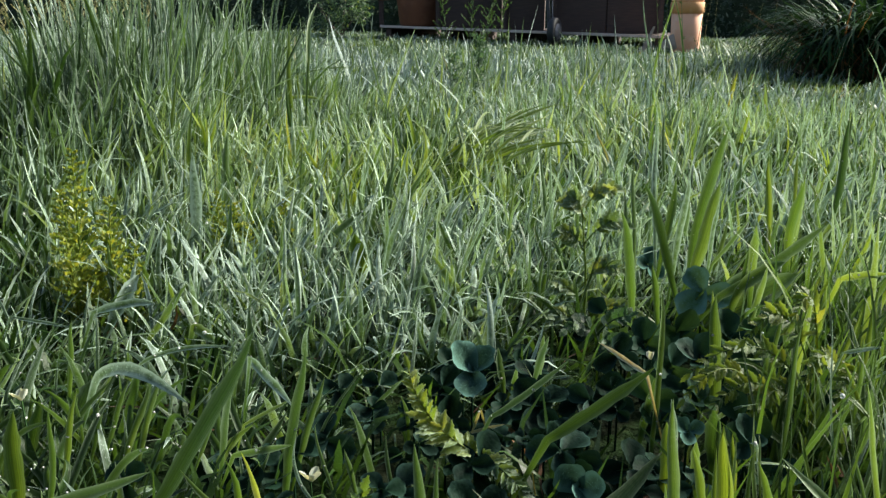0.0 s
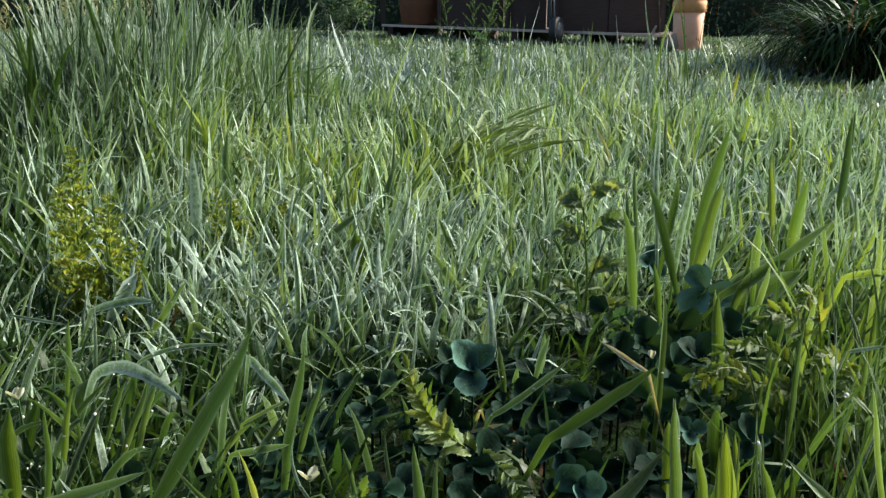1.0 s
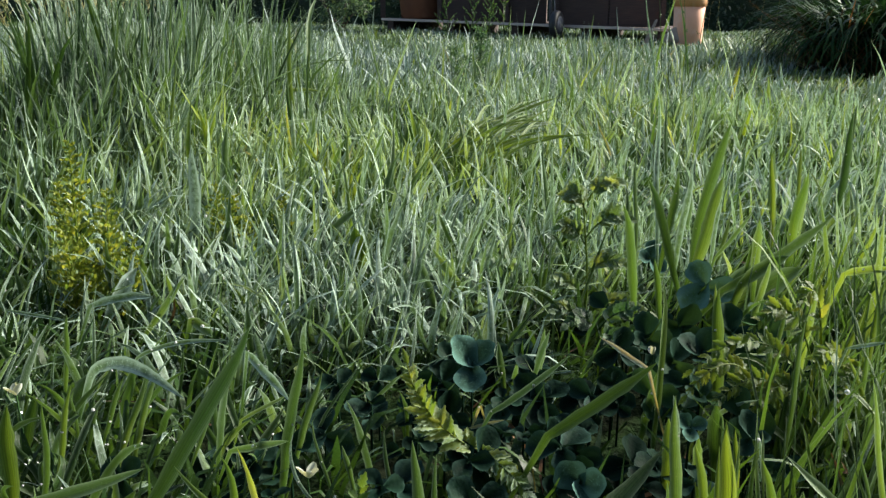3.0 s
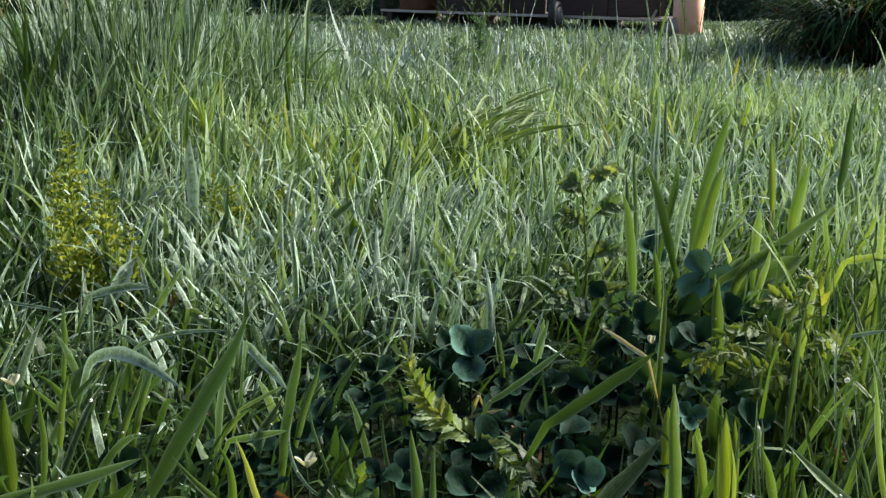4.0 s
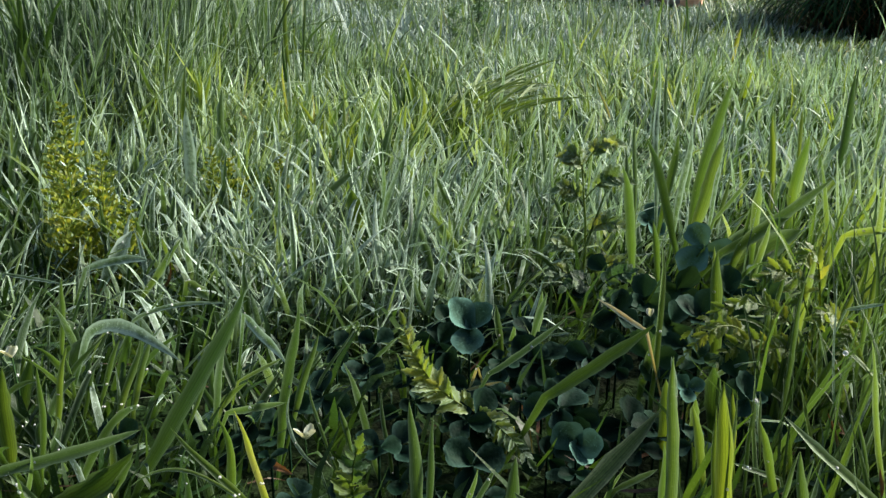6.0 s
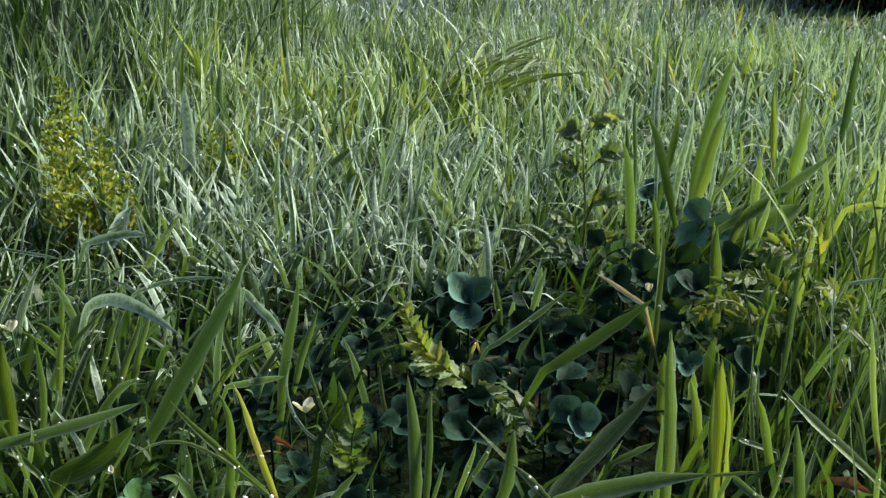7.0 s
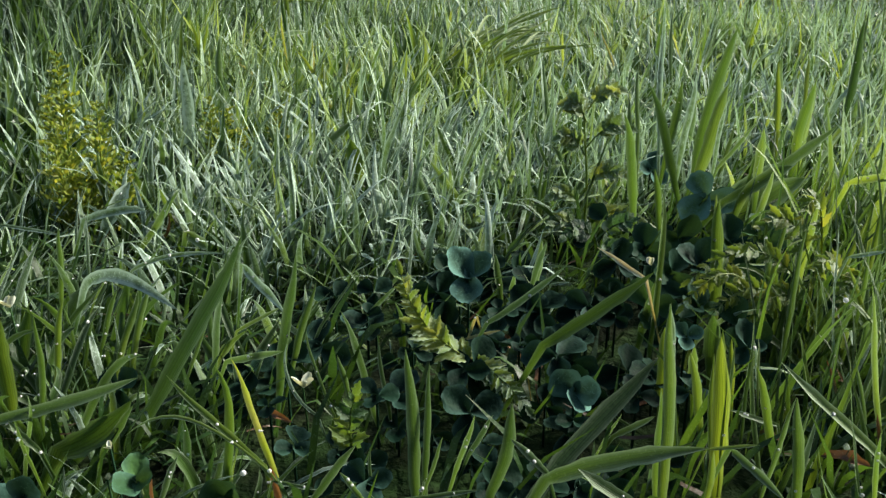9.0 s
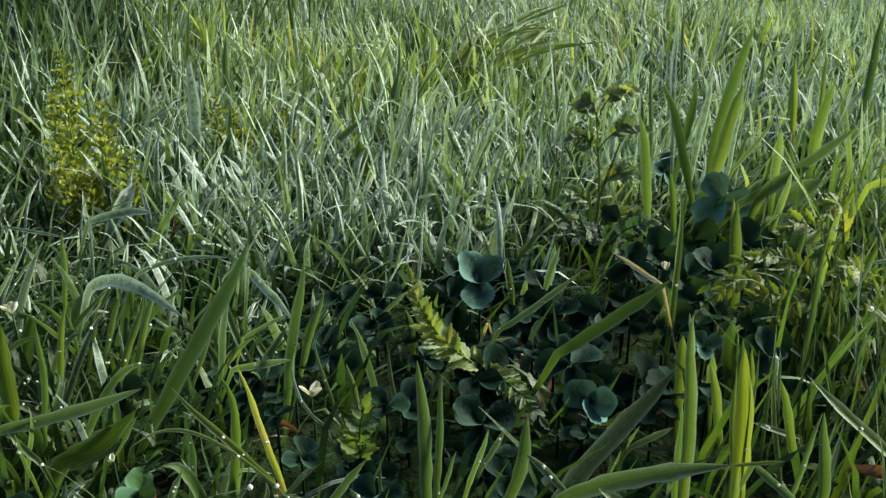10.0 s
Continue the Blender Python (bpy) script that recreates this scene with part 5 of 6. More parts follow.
tuft("yellow-green grass stems leaning across each other", [
    (0.231, 0.467, 0.030, 0.244, 0.467, 0.077, 0.0000, 0.0000, 0.0043, 0.41, 0.15),
    (0.207, 0.449, 0.030, 0.191, 0.449, 0.076, 0.0000, 0.0000, 0.0034, 0.41, 0.10),
    (0.242, 0.499, 0.030, 0.218, 0.499, 0.093, 0.0000, 0.0000, 0.0033, 0.43, 0.20),
    (0.271, 0.514, 0.030, 0.245, 0.514, 0.087, 0.0000, 0.0000, 0.0035, 0.43, 0.15),
    (0.200, 0.528, 0.030, 0.208, 0.528, 0.077, 0.0000, 0.0000, 0.0034, 0.39, 0.20),
    (0.246, 0.576, 0.040, 0.229, 0.576, 0.098, 0.0000, 0.0000, 0.0046, 0.43, 0.20),
    (0.302, 0.595, 0.040, 0.305, 0.595, 0.111, 0.0000, 0.0000, 0.0058, 0.43, 0.15),
    (0.219, 0.561, 0.030, 0.225, 0.561, 0.111, 0.0000, 0.0000, 0.0048, 0.41, 0.20),
    (0.245, 0.529, 0.030, 0.216, 0.529, 0.089, 0.0000, 0.0000, 0.0031, 0.38, 0.40),
])
tuft("broad green blades standing over the clover leaves", [
    (0.223, 0.760, 0.070, 0.248, 0.760, 0.196, -0.0043, 0.0093, 0.0104, 0.05, 0.12),
    (0.226, 0.755, 0.076, 0.242, 0.755, 0.150, 0.0000, 0.0000, 0.0139, 0.36, 0.22),
    (0.201, 0.740, 0.066, 0.171, 0.740, 0.153, 0.0023, 0.0010, 0.0084, 0.13, 0.10),
    (0.198, 0.765, 0.086, 0.207, 0.765, 0.151, 0.0000, 0.0000, 0.0077, 0.32, 0.20),
    (0.211, 0.770, 0.072, 0.219, 0.770, 0.157, 0.0000, 0.0000, 0.0068, 0.14, 0.70),
    (0.234, 0.745, 0.077, 0.238, 0.745, 0.138, 0.0000, 0.0000, 0.0046, 0.32, 0.65),
    (0.198, 0.790, 0.077, 0.190, 0.790, 0.187, 0.0000, 0.0000, 0.0058, 0.10, 0.90),
    (0.368, 0.896, 0.040, 0.376, 0.896, 0.124, 0.0000, 0.0000, 0.0100, 0.595, 0.27),
    (0.406, 1.056, 0.030, 0.404, 1.056, 0.127, 0.0000, 0.0000, 0.0102, 0.468, 0.315),
    (0.246, 0.730, 0.033, 0.309, 0.730, 0.075, 0.0, 0.003, 0.0225, 0.30, 0.30),
    (0.249, 0.740, 0.055, 0.304, 0.740, 0.085, 0.0, 0.004, 0.0150, 0.24, 0.45),
])
tuft("green blades leaning out with dewy edges", [
    (0.231, 0.700, 0.064, 0.312, 0.700, 0.127, 0.0073, 0.0017, 0.0098, 0.32, 0.35),
    (0.242, 0.690, 0.074, 0.278, 0.690, 0.097, -0.0005, 0.0031, 0.0121, 0.28, 0.35),
    (0.260, 0.710, 0.075, 0.259, 0.710, 0.123, 0.0000, 0.0000, 0.0084, 0.44, 0.30),
    (0.236, 0.740, 0.081, 0.266, 0.740, 0.122, 0.0000, 0.0000, 0.0041, 0.40, 0.50),
    (0.242, 0.660, 0.049, 0.252, 0.660, 0.104, 0.0000, 0.0000, 0.0056, 0.30, 0.40),
])
tuft("tall dark green blades beside the feathery herb", [
    (0.193, 0.854, 0.020, 0.178, 0.854, 0.123, 0.0000, 0.0000, 0.0085, 0.085, 0.18),
    (0.248, 0.979, 0.030, 0.236, 0.979, 0.195, 0.0000, 0.0000, 0.0071, 0.128, 0.63),
    (0.463, 1.002, 0.050, 0.469, 1.002, 0.177, 0.0000, 0.0000, 0.0107, 0.043, 0.09),
    (0.238, 0.680, 0.032, 0.279, 0.680, 0.061, 0.0, 0.003, 0.0190, 0.22, 0.08),
    (0.297, 0.635, 0.100, 0.322, 0.616, 0.110, 0.0000, 0.0014, 0.0063, 0.527, 0.27),
    (0.124, 0.980, 0.030, 0.111, 0.980, 0.141, 0.0000, 0.0000, 0.0070, 0.17, 0.45),
    (0.285, 1.436, 0.040, 0.258, 1.436, 0.104, 0.0000, 0.0000, 0.0047, 0.85, 0.09),
])
tuft("stout upright green blades behind the clover leaves", [
    (0.153, 0.680, 0.061, 0.139, 0.680, 0.143, 0.0027, 0.0010, 0.0086, 0.14, 0.15),
    (0.176, 0.780, 0.080, 0.170, 0.780, 0.165, 0.0000, 0.0000, 0.0047, 0.20, 0.50),
    (0.169, 0.660, 0.059, 0.163, 0.660, 0.104, 0.0000, 0.0000, 0.0058, 0.36, 0.10),
    (0.305, 0.750, 0.083, 0.313, 0.750, 0.151, -0.0027, 0.0030, 0.0090, 0.52, 0.10),
    (0.353, 0.860, 0.114, 0.350, 0.860, 0.157, 0.0000, 0.0000, 0.0066, 0.52, 0.20),
    (0.318, 0.830, 0.093, 0.311, 0.830, 0.157, 0.0000, 0.0000, 0.0064, 0.52, 0.10),
    (0.379, 0.914, 0.030, 0.384, 0.914, 0.123, 0.0000, 0.0000, 0.0107, 0.56, 0.13),
    (0.373, 0.958, 0.030, 0.363, 0.958, 0.139, 0.0000, 0.0000, 0.0078, 0.53, 0.20),
    (0.527, 1.122, 0.030, 0.526, 1.122, 0.176, 0.0000, 0.0000, 0.0089, 0.04, 0.13),
    (0.311, 0.835, 0.030, 0.332, 0.835, 0.100, 0.0000, 0.0000, 0.0072, 0.38, 0.39),
    (0.275, 0.853, 0.030, 0.285, 0.853, 0.096, 0.0000, 0.0000, 0.0081, 0.36, 0.26),
    (0.258, 0.913, 0.030, 0.264, 0.913, 0.097, 0.0000, 0.0000, 0.0068, 0.26, 0.52),
])
tuft("blue-green dewy blades standing above the turf", [
    (-0.280, 0.949, 0.020, -0.272, 0.949, 0.145, 0.0000, 0.0000, 0.0150, 0.10, 0.95),
    (-0.079, 0.970, 0.030, -0.100, 0.970, 0.101, 0.0000, 0.0000, 0.0088, 0.255, 0.54),
    (-0.072, 1.171, 0.030, -0.070, 1.171, 0.142, 0.0000, 0.0000, 0.0068, 0.255, 0.45),
    (-0.152, 0.924, 0.030, -0.088, 0.954, 0.082, 0.0000, 0.0000, 0.0086, 0.297, 0.36),
    (-0.007, 0.765, 0.020, -0.024, 0.765, 0.081, 0.0000, 0.0000, 0.0080, 0.255, 0.495),
    (0.030, 0.787, 0.020, -0.012, 0.787, 0.075, 0.0000, 0.0000, 0.0087, 0.383, 0.36),
    (0.074, 0.855, 0.020, 0.053, 0.855, 0.078, 0.0000, 0.0000, 0.0083, 0.255, 0.54),
])
tuft("dewy blades laid over in the turf", [
    (0.136, 1.753, 0.030, 0.234, 1.833, 0.098, 0.0000, 0.0048, 0.0188, 0.51, 0.225),
    (0.035, 1.525, 0.030, 0.124, 1.605, 0.082, 0.0000, 0.0062, 0.0183, 0.468, 0.225),
    (-0.291, 1.449, 0.090, -0.223, 1.490, 0.100, 0.0000, 0.0049, 0.0116, 0.425, 0.315),
    (-0.494, 1.598, 0.100, -0.457, 1.803, 0.120, 0.0000, 0.0000, 0.0115, 0.383, 0.315),
    (-0.100, 0.925, 0.020, -0.101, 0.925, 0.067, 0.0000, 0.0000, 0.0145, 0.425, 0.045),
    (-0.295, 1.156, 0.030, -0.291, 1.156, 0.138, 0.0000, 0.0000, 0.0108, 0.297, 0.45),
])
tuft("arched bright blades in the tall grass", [
    (-0.335, 1.692, 0.150, -0.221, 2.024, 0.170, 0.0000, 0.0125, 0.0095, 0.30, 0.00),
    (-0.389, 1.890, 0.100, -0.256, 1.878, 0.110, 0.0000, 0.0102, 0.0114, 0.51, 0.36),
    (-0.450, 2.725, 0.120, -0.537, 2.725, 0.229, 0.0000, 0.0000, 0.0178, 0.34, 0.27),
    (-0.317, 1.816, 0.030, -0.323, 1.816, 0.275, 0.0000, 0.0000, 0.0118, 0.34, 0.18),
    (-0.266, 1.727, 0.200, -0.260, 1.827, 0.314, -0.0060, 0.0000, 0.0098, 0.34, 0.27),
    (-0.616, 1.604, 0.050, -0.590, 1.604, 0.296, 0.0000, 0.0000, 0.0117, 0.26, 0.27),
    (-0.590, 1.844, 0.050, -0.694, 1.844, 0.330, 0.0000, 0.0000, 0.0116, 0.34, 0.27),
])


def laid_swirl(x, y, count, seed, label):
    """Long soft blades that lie over each other in one sweep."""
    gen = np.random.default_rng(seed)
    rows = []
    for k in range(count):
        rx, ry, ln = x + gen.normal(0, 0.02), y + gen.normal(0, 0.06), gen.uniform(0.09, 0.19)
        a = gen.normal(0.75, 0.35)
        rows.append((rx, ry, 0.045, rx + ln * math.cos(a), ry + 0.7 * ln * math.sin(a), 0.055 + ln * gen.uniform(0.10, 0.42), 0.0, gen.uniform(0.006, 0.02), gen.uniform(0.004, 0.0072), gen.uniform(0.45, 0.72), gen.uniform(0.0, 0.45)))
    tuft(label, rows)


laid_swirl(0.055, 1.52, 52, 61, "long yellow-green blades laid over in a swirl")
tuft("tall grass stalks standing before the clay pot", [
    (0.543, 2.169, 0.030, 0.493, 2.169, 0.342, 0.0000, 0.0000, 0.0051, 0.34, 0.63),
    (0.653, 2.671, 0.030, 0.705, 2.671, 0.358, -0.0111, 0.0000, 0.0081, 0.34, 0.18),
    (0.716, 2.507, 0.030, 0.648, 2.507, 0.353, 0.0139, 0.0000, 0.0051, 0.00, 0.00),
    (0.367, 2.356, 0.030, 0.402, 2.356, 0.271, 0.0064, 0.0000, 0.0039, 0.38, 0.45),
    (0.194, 2.499, 0.030, 0.237, 2.499, 0.285, 0.0050, 0.0000, 0.0041, 0.34, 0.54),
    (-0.020, 2.351, 0.030, -0.092, 2.351, 0.241, -0.0063, 0.0000, 0.0046, 0.34, 0.54),
    (-0.136, 2.220, 0.030, -0.203, 2.220, 0.288, -0.0089, 0.0000, 0.0051, 0.34, 0.54),
])
tuft("dark leaves and a thin dark stem in the turf", [
    (-0.062, 1.511, 0.050, -0.054, 1.511, 0.099, 0.0000, 0.0000, 0.0336, 0, 0),
    (-0.258, 1.480, 0.030, -0.265, 1.480, 0.176, 0.0000, 0.0000, 0.0059, 0, 0),
    (0.350, 1.334, 0.030, 0.338, 1.334, 0.154, 0.0000, 0.0000, 0.0081, 0.128, 0.45),
    (-0.083, 0.849, 0.040, -0.089, 0.849, 0.079, 0.0000, 0.0000, 0.0169, 0.425, 0),
])
tuft("yellowed leaf standing in the turf", [
    (0.795, 2.400, 0.020, 0.825, 2.410, 0.135, 0.0, 0.0, 0.0140, 0.70, 0.00),
    (0.010, 1.950, 0.020, 0.016, 1.950, 0.090, 0.0, 0.0, 0.0110, 0.70, 0.00),
], mat=herb_mat, name="yellowed_leaf", group="withered leaves")
clover(0.019, 0.555, 0.062, 0.0310, 0.35, 0.52, 301, "blue-green clover leaf dulled by fine dew", (0.000, 0.000), 40, 175)
clover(0.072, 0.435, 0.050, 0.0215, 0.40, 0.95, 302, "blue-green clover leaf dulled by fine dew", (0.000, 0.000), 45, 30)
clover(0.067, 0.469, 0.050, 0.0202, 0.15, 0.08, 303, "dark green clover leaf low down, shade put in its colour", (0.000, 0.000), 15, None)
clover(-0.090, 0.346, 0.050, 0.0185, 0.80, 0.12, 305, "blue-green clover leaf dulled by fine dew", (0.000, 0.000), 50, 20)
clover(-0.128, 0.345, 0.060, 0.0165, 0.75, 0.12, 306, "blue-green clover leaf dulled by fine dew", (0.000, 0.000), 45, None)
clover(-0.170, 0.334, 0.060, 0.0167, 0.35, 0.4, 307, "blue-green clover leaf dulled by fine dew", (0.000, 0.000), 40, None)
clover(-0.075, 0.520, 0.030, 0.0204, 0.12, 0.08, 308, "dark green clover leaf low down, shade put in its colour", (0.000, 0.000), 15, None)
clover(-0.048, 0.544, 0.030, 0.0188, 0.12, 0.08, 309, "dark green clover leaf low down, shade put in its colour", (0.000, 0.000), 15, None)
clover(-0.185, 0.473, 0.030, 0.0157, 0.2, 0.08, 310, "dark green clover leaf low down, shade put in its colour", (0.000, 0.000), 15, None)
clover(0.016, 0.430, 0.040, 0.0201, 0.1, 0.08, 311, "dark green clover leaf low down, shade put in its colour", (0.000, 0.000), 15, None)
clover(0.174, 0.565, 0.065, 0.0237, 0.25, 0.08, 312, "dark green clover leaf low down, shade put in its colour", (0.000, 0.000), 35, None)
clover(0.222, 0.715, 0.062, 0.0290, 1.0, 0.9, 313, "blue-green clover leaf dulled by fine dew", (0.000, 0.000), 30, 10)
clover(0.196, 0.808, 0.060, 0.0187, 0.25, 0.5, 314, "blue-green clover leaf dulled by fine dew", (0.000, 0.000), 25, None)
clover(0.135, 0.458, 0.070, 0.0116, 0.4, 0.5, 315, "blue-green clover leaf dulled by fine dew", (0.000, 0.000), 30, None)
clover(-0.076, 0.419, 0.025, 0.0148, 0.15, 0.08, 316, "dark green clover leaf low down, shade put in its colour", (0.000, 0.000), 15, None)
clover(-0.024, 0.452, 0.035, 0.0185, 0.1, 0.08, 317, "dark green clover leaf low down, shade put in its colour", (0.000, 0.000), 15, None)
clover(0.056, 0.540, 0.040, 0.0193, 0.1, 0.08, 319, "dark green clover leaf low down, shade put in its colour", (0.000, 0.000), 15, None)
clover(0.099, 0.557, 0.040, 0.0192, 0.1, 0.08, 320, "dark green clover leaf low down, shade put in its colour", (0.000, 0.000), 15, None)
clover(0.127, 0.611, 0.050, 0.0192, 0.12, 0.08, 321, "dark green clover leaf low down, shade put in its colour", (0.000, 0.000), 15, None)
clover(-0.031, 0.357, 0.050, 0.0151, 0.15, 0.08, 325, "dark green clover leaf low down, shade put in its colour", (0.000, 0.000), 15, None)
clover(0.178, 0.482, 0.050, 0.0162, 0.3, 0.08, 326, "dark green clover leaf low down, shade put in its colour", (0.000, 0.000), 15, None)
clover(0.137, 0.449, 0.040, 0.0151, 0.2, 0.08, 327, "dark green clover leaf low down, shade put in its colour", (0.000, 0.000), 15, None)
clover(0.030, 0.528, 0.030, 0.0201, 0.12, 0.08, 328, "dark green clover leaf low down, shade put in its colour", (0.000, 0.000), 15, None)
clover(-0.008, 0.597, 0.030, 0.0203, 0.12, 0.08, 329, "dark green clover leaf low down, shade put in its colour", (0.000, 0.000), 15, None)
clover(0.184, 0.657, 0.050, 0.0237, 0.66, 0.03, 330, "dark green clover leaf low down, shade put in its colour", (0.000, 0.000), 25, None)
clover(0.220, 0.644, 0.050, 0.0237, 0.58, 0.03, 331, "dark green clover leaf low down, shade put in its colour", (0.000, 0.000), 25, None)
clover(0.222, 0.600, 0.050, 0.0223, 0.66, 0.03, 332, "dark green clover leaf low down, shade put in its colour", (0.000, 0.000), 25, None)
clover(0.161, 0.590, 0.050, 0.0214, 0.58, 0.03, 333, "dark green clover leaf low down, shade put in its colour", (0.000, 0.000), 25, None)
clover(0.196, 0.571, 0.050, 0.0211, 0.66, 0.03, 334, "dark green clover leaf low down, shade put in its colour", (0.000, 0.000), 25, None)
clover(0.153, 0.633, 0.050, 0.0226, 0.58, 0.03, 335, "dark green clover leaf low down, shade put in its colour", (0.000, 0.000), 25, None)
clover(0.247, 0.656, 0.050, 0.0244, 0.66, 0.03, 336, "dark green clover leaf low down, shade put in its colour", (0.000, 0.000), 25, None)
clover(0.165, 0.535, 0.050, 0.0197, 0.58, 0.03, 337, "dark green clover leaf low down, shade put in its colour", (0.000, 0.000), 25, None)
clover(0.135, 0.536, 0.050, 0.0194, 0.66, 0.03, 338, "dark green clover leaf low down, shade put in its colour", (0.000, 0.000), 25, None)
clover(0.264, 0.754, 0.050, 0.0276, 0.58, 0.03, 339, "dark green clover leaf low down, shade put in its colour", (0.000, 0.000), 25, None)


YELLOW_PLUME = "yellow-green feathery plume of fine leaves in the grass"
for k, (x, y, high, wide, lean) in enumerate(((-0.350, 0.83, 0.158, 0.024, 0.004), (-0.318, 0.82, 0.118, 0.026, 0.006), (-0.338, 0.79, 0.088, 0.028, -0.004), (-0.295, 0.80, 0.080, 0.024, 0.01),
                                              (-0.372, 0.87, 0.115, 0.024, -0.008), (-0.322, 0.79, 0.060, 0.028, 0.002), (-0.236, 0.95, 0.085, 0.022, 0.008), (-0.205, 0.93, 0.070, 0.022, -0.006),
                                              (-0.185, 0.99, 0.080, 0.020, 0.004), (-0.258, 0.99, 0.090, 0.018, 0.0))):
    plume(x, y - 0.02, high * 1.08, wide * 1.12, 0.60 + 0.02 * (k % 3), 430 + k, YELLOW_PLUME, lean)
cut_leaf((0.042, 0.475, 0.034), (-0.001, 0.466, 0.064), (-0.020, 0.464, 0.103), 19, 0.0105, 0.66, 0.10, 406, "pale yellow-green cut leaf arching over the clover", 0.24)
cut_leaf((0.036, 0.478, 0.040), (-0.003, 0.472, 0.058), (-0.016, 0.468, 0.092), 15, 0.0115, 0.58, 0.25, 409, "pale yellow-green cut leaf arching over the clover", 0.27)
cut_leaf((0.012, 0.478, 0.045), (0.030, 0.462, 0.044), (0.048, 0.448, 0.030), 10, 0.0105, 0.38, 0.15, 407, "green cut leaf arching over the clover", 0.27)
cut_leaf((-0.043, 0.411, 0.020), (-0.044, 0.405, 0.045), (-0.040, 0.400, 0.067), 8, 0.0105, 0.36, 0.0, 408, "yellow-green cut leaf low in the clover", 0.3)
for k, (tx, tz, rx) in enumerate(((0.152, 0.077, 0.235), (0.164, 0.048, 0.220), (0.184, 0.100, 0.240), (0.212, 0.112, 0.245), (0.150, 0.060, 0.205), (0.186, 0.042, 0.235), (0.222, 0.070, 0.262), (0.245, 0.058, 0.275))):
    cut_leaf((rx, 0.545, 0.035 + 0.3 * tz), ((tx + rx) / 2, 0.53, 0.02 + 0.9 * tz), (tx, 0.515, tz), 12, 0.0095, 0.50, 0.0, 410 + k, "olive-yellow cut leaf among tall grass blades", 0.24)
leafy_herb(0.122, 0.74, 0.132, ((0.022, -0.005, 0.148), (0.032, -0.01, 0.118), (0.030, -0.02, 0.080), (-0.022, -0.01, 0.110), (-0.028, -0.02, 0.062), (0.042, -0.03, 0.045), (-0.014, 0.0, 0.136), (-0.032, -0.03, 0.035)),
           0.0130, 8, 0.50, 0.24, 404, "dark green leafy herb with toothed leaflets")
leafy_herb(0.125, 0.675, 0.05, ((0.030, -0.03, 0.06), (-0.03, -0.03, 0.055), (0.01, -0.04, 0.04), (0.045, -0.02, 0.035)), 0.011, 7, 0.08, 0.05, 418, "low dark green herb with toothed leaflets")


def wild_tuft(x, y, seed, tones, label):
    """A loose tuft of broad soft blades leaning every way."""
    gen = np.random.default_rng(seed)
    rows = []
    for k in range(int(gen.integers(5, 8))):
        a, ln = gen.uniform(0, 6.28), gen.uniform(0.045, 0.095)
        out, up = ln * gen.uniform(0.25, 0.85), ln * gen.uniform(0.45, 0.95)
        rx, ry = x + gen.normal(0, 0.008), y + gen.normal(0, 0.008)
        rows.append((rx, ry, 0.0, rx + out * math.cos(a), ry + 0.6 * out * math.sin(a), up, gen.normal(0, 0.006), ln * gen.uniform(0.0, 0.22), gen.uniform(0.0035, 0.0068), gen.uniform(*tones), gen.uniform(0.0, 0.45) ** 1.7))
    tuft(label, rows)


spot = np.random.default_rng(77)
# olive blades with lowered tones, which hold the shade of the left front
for k in range(16):
    wild_tuft(-0.30 + 0.24 * spot.uniform(0, 1) - 0.12 * (k % 2), 0.38 + 0.26 * k / 16 + spot.normal(0, 0.01), 700 + k, (0.0, 0.28), "loose tuft of broad olive-green grass blades")
for k in range(9):
    wild_tuft(0.22 + 0.14 * spot.uniform(0, 1), 0.40 + 0.3 * k / 9 + spot.normal(0, 0.01), 730 + k, (0.15, 0.45), "loose tuft of broad yellow-green grass blades")
for k in range(8):
    wild_tuft(-0.1 + 0.25 * spot.uniform(0, 1), 0.74 + 0.3 * k / 8, 750 + k, (0.1, 0.4), "loose tuft of broad blue-green dewy blades")
# low leaves fill the hollow, dark enough to stand in for its shade
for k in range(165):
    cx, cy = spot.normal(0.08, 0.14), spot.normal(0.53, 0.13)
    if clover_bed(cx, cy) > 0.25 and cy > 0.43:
        clover(cx, cy, spot.uniform(0.015, 0.05), spot.uniform(0.009, 0.021), spot.uniform(0.0, 0.22) + (0.4 if cx > 0.13 else 0.0), 0.0, 500 + k, "dark green clover leaf low down, shade put in its colour")
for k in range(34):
    clover(spot.uniform(-0.06, 0.12), spot.uniform(0.335, 0.44), spot.uniform(0.012, 0.032), spot.uniform(0.009, 0.017), spot.uniform(0.0, 0.2), 0.0, 680 + k, "dark green clover leaf low down, shade put in its colour")
tuft("withered orange-brown leaf sheaths at the foot of a stalk", [
    (-0.073, 0.368, 0.030, -0.076, 0.368, 0.050, 0.0000, 0.0000, 0.0041, 0.60, 0.03),
    (-0.127, 0.356, 0.040, -0.126, 0.356, 0.052, 0.0000, 0.0000, 0.0030, 0.66, 0.05),
    (0.223, 0.407, 0.030, 0.218, 0.407, 0.052, 0.0000, 0.0000, 0.0026, 0.55, 0.05),
    (0.225, 0.461, 0.030, 0.216, 0.461, 0.052, 0.0000, 0.0000, 0.0021, 0.50, 0.05),
    (0.234, 0.467, 0.030, 0.225, 0.467, 0.043, 0.0000, 0.0000, 0.0018, 0.50, 0.05),
], mat=dead_mat, name="withered_sheath", group="withered leaves")
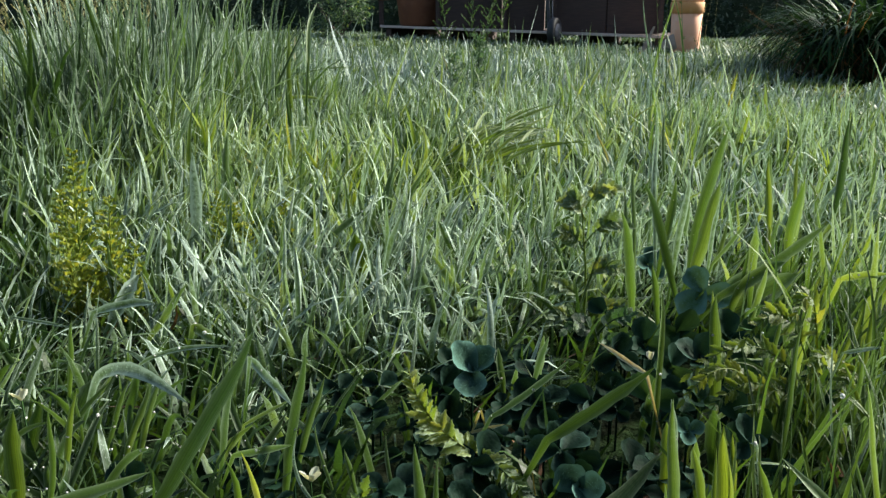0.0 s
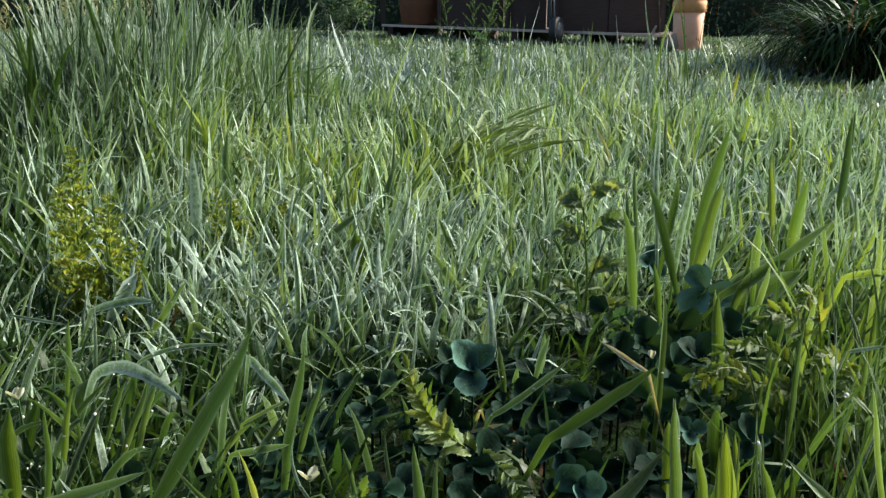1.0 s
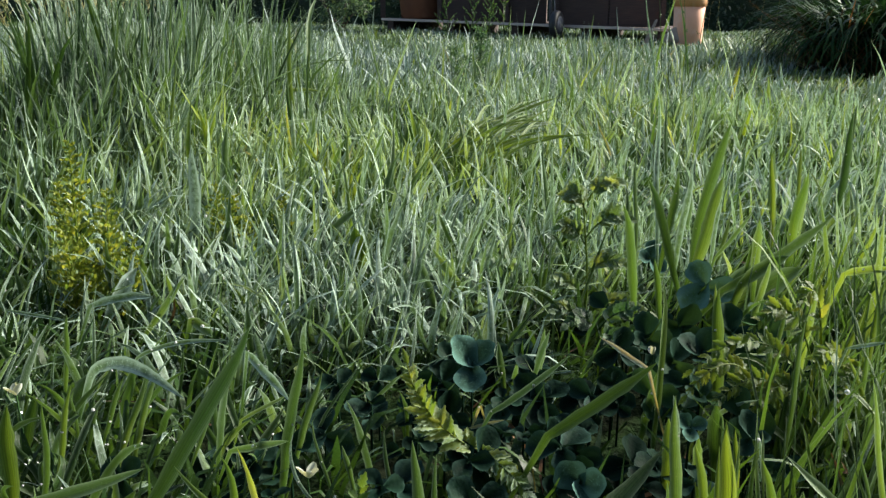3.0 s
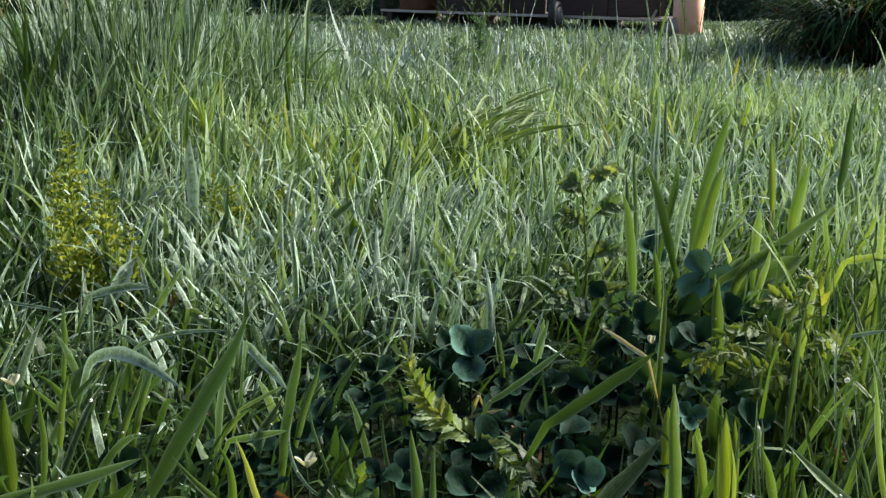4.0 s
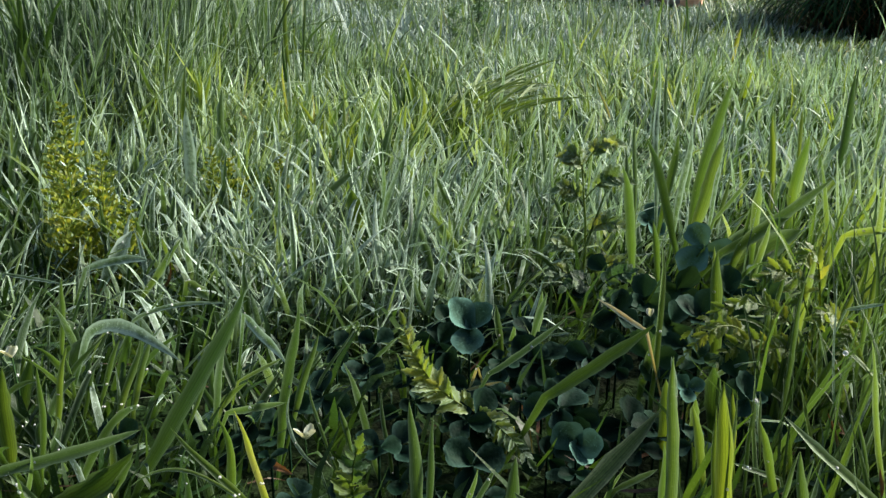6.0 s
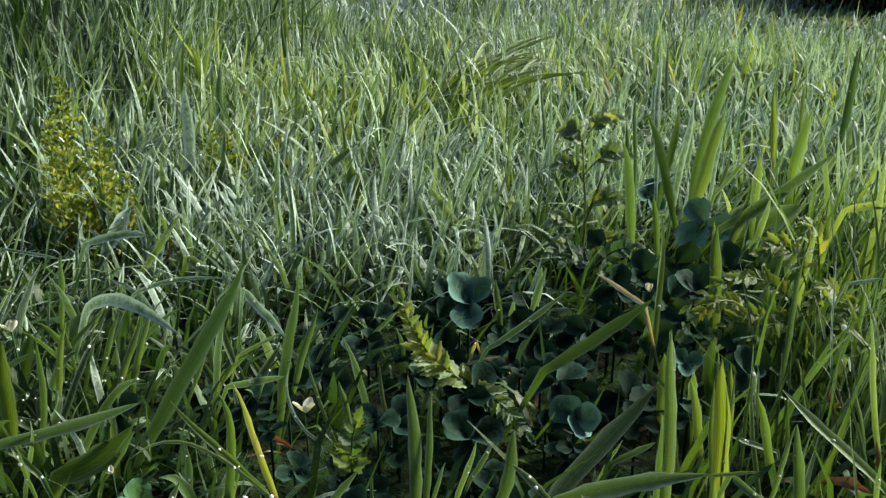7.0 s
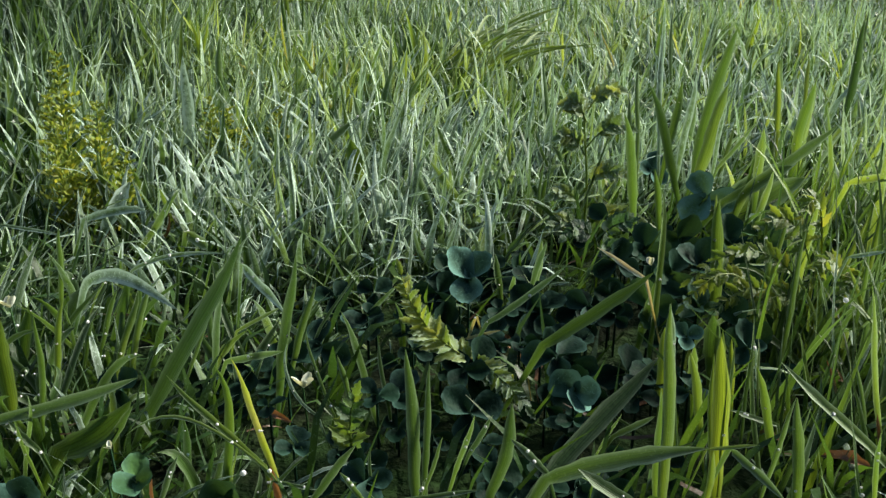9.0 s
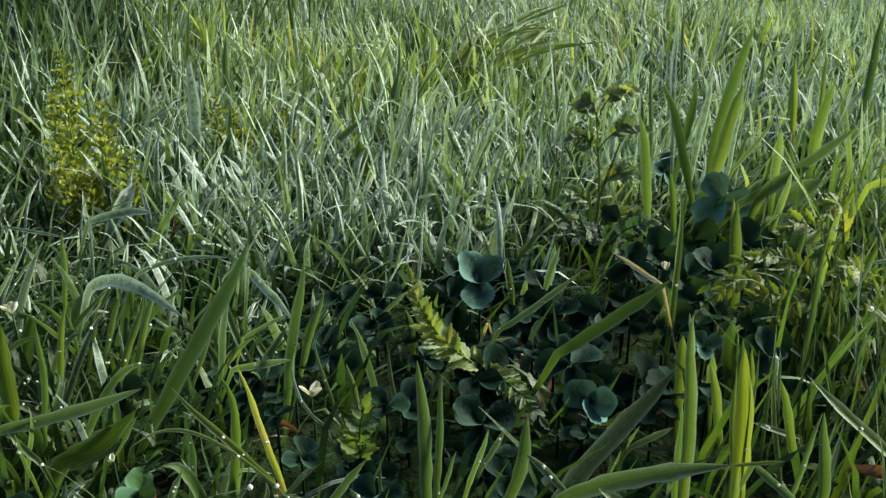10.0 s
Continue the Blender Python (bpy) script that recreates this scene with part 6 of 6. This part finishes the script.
tuft("pale withered grass twigs lying under the clover", [
    (0.016, 0.518, 0.035, 0.038, 0.518, 0.041, 0.0000, 0.0000, 0.0024, 0.30, 0.25),
    (0.023, 0.520, 0.050, 0.017, 0.520, 0.033, 0.0000, 0.0000, 0.0021, 0.30, 0.20),
    (0.045, 0.509, 0.020, 0.051, 0.509, 0.038, 0.0000, 0.0000, 0.0014, 0.20, 0.05),
    (0.052, 0.482, 0.030, 0.049, 0.482, 0.047, 0.0000, 0.0000, 0.0017, 0.25, 0.10),
], mat=straw_mat, name="withered_twig", group="withered leaves")
dead_leaf(0.188, 0.395, 0.035, 0.0239, 0.0062, -129.2, 20, 419, "curled rust-brown dead leaf lying in the grass")
dead_leaf(0.175, 0.438, 0.020, 0.0125, 0.0040, -146.8, 20, 420, "small brown dead leaf among grass roots")
dead_leaf(0.038, 0.546, 0.020, 0.0405, 0.0061, -157.6, 20, 421, "brown withered leaf scrap under the clover")
dead_leaf(-0.098, 0.453, 0.020, 0.0193, 0.0040, -115.9, 20, 422, "brown withered leaf scrap under the clover")
white_floret(-0.072, 0.436, 0.050, 0.0085, 4, 423, "white wilted petals of a clover flower")
white_floret(-0.147, 0.367, 0.060, 0.0039, 2, 424, "small white petal in the grass")
white_floret(-0.251, 0.492, 0.070, 0.0082, 3, 425, "white flower petals at the edge of the grass")
white_floret(0.144, 0.577, 0.060, 0.0068, 2, 426, "small white petal beside the clover")
white_floret(-0.140, 0.345, 0.060, 0.0032, 2, 427, "small white petal in the grass")


# ---- dew ----
def build_dew():
    verts, faces, count = [], [], 0
    for level, lo, hi in ((1, 0.0, 0.0010), (2, 0.0010, 1.0)):
        bm = bmesh.new()
        bmesh.ops.create_icosphere(bm, subdivisions=level, radius=1.0)
        ball = np.array([v.co[:] for v in bm.verts])
        tri = np.array([[v.index for v in f.verts] for f in bm.faces])
        bm.free()
        some = [(p, r) for p, r in dew_at if lo <= r < hi]
        at, rad = np.array([p for p, r in some]), np.array([r for p, r in some])
        verts.append((at[:, None] + ball[None] * rad[:, None, None]).reshape(-1, 3))
        faces.append((tri[None] + (np.arange(len(at)) * len(ball))[:, None, None]).reshape(-1, 3) + count)
        count += len(at) * len(ball)
    me = raw_mesh("dew_drops", np.concatenate(verts), np.concatenate(faces), water_mat)
    tagged(new("dew_drops", me), "round dew drops, whitened for their glints, hanging on the blades", "dew", kind="stuff")


build_dew()
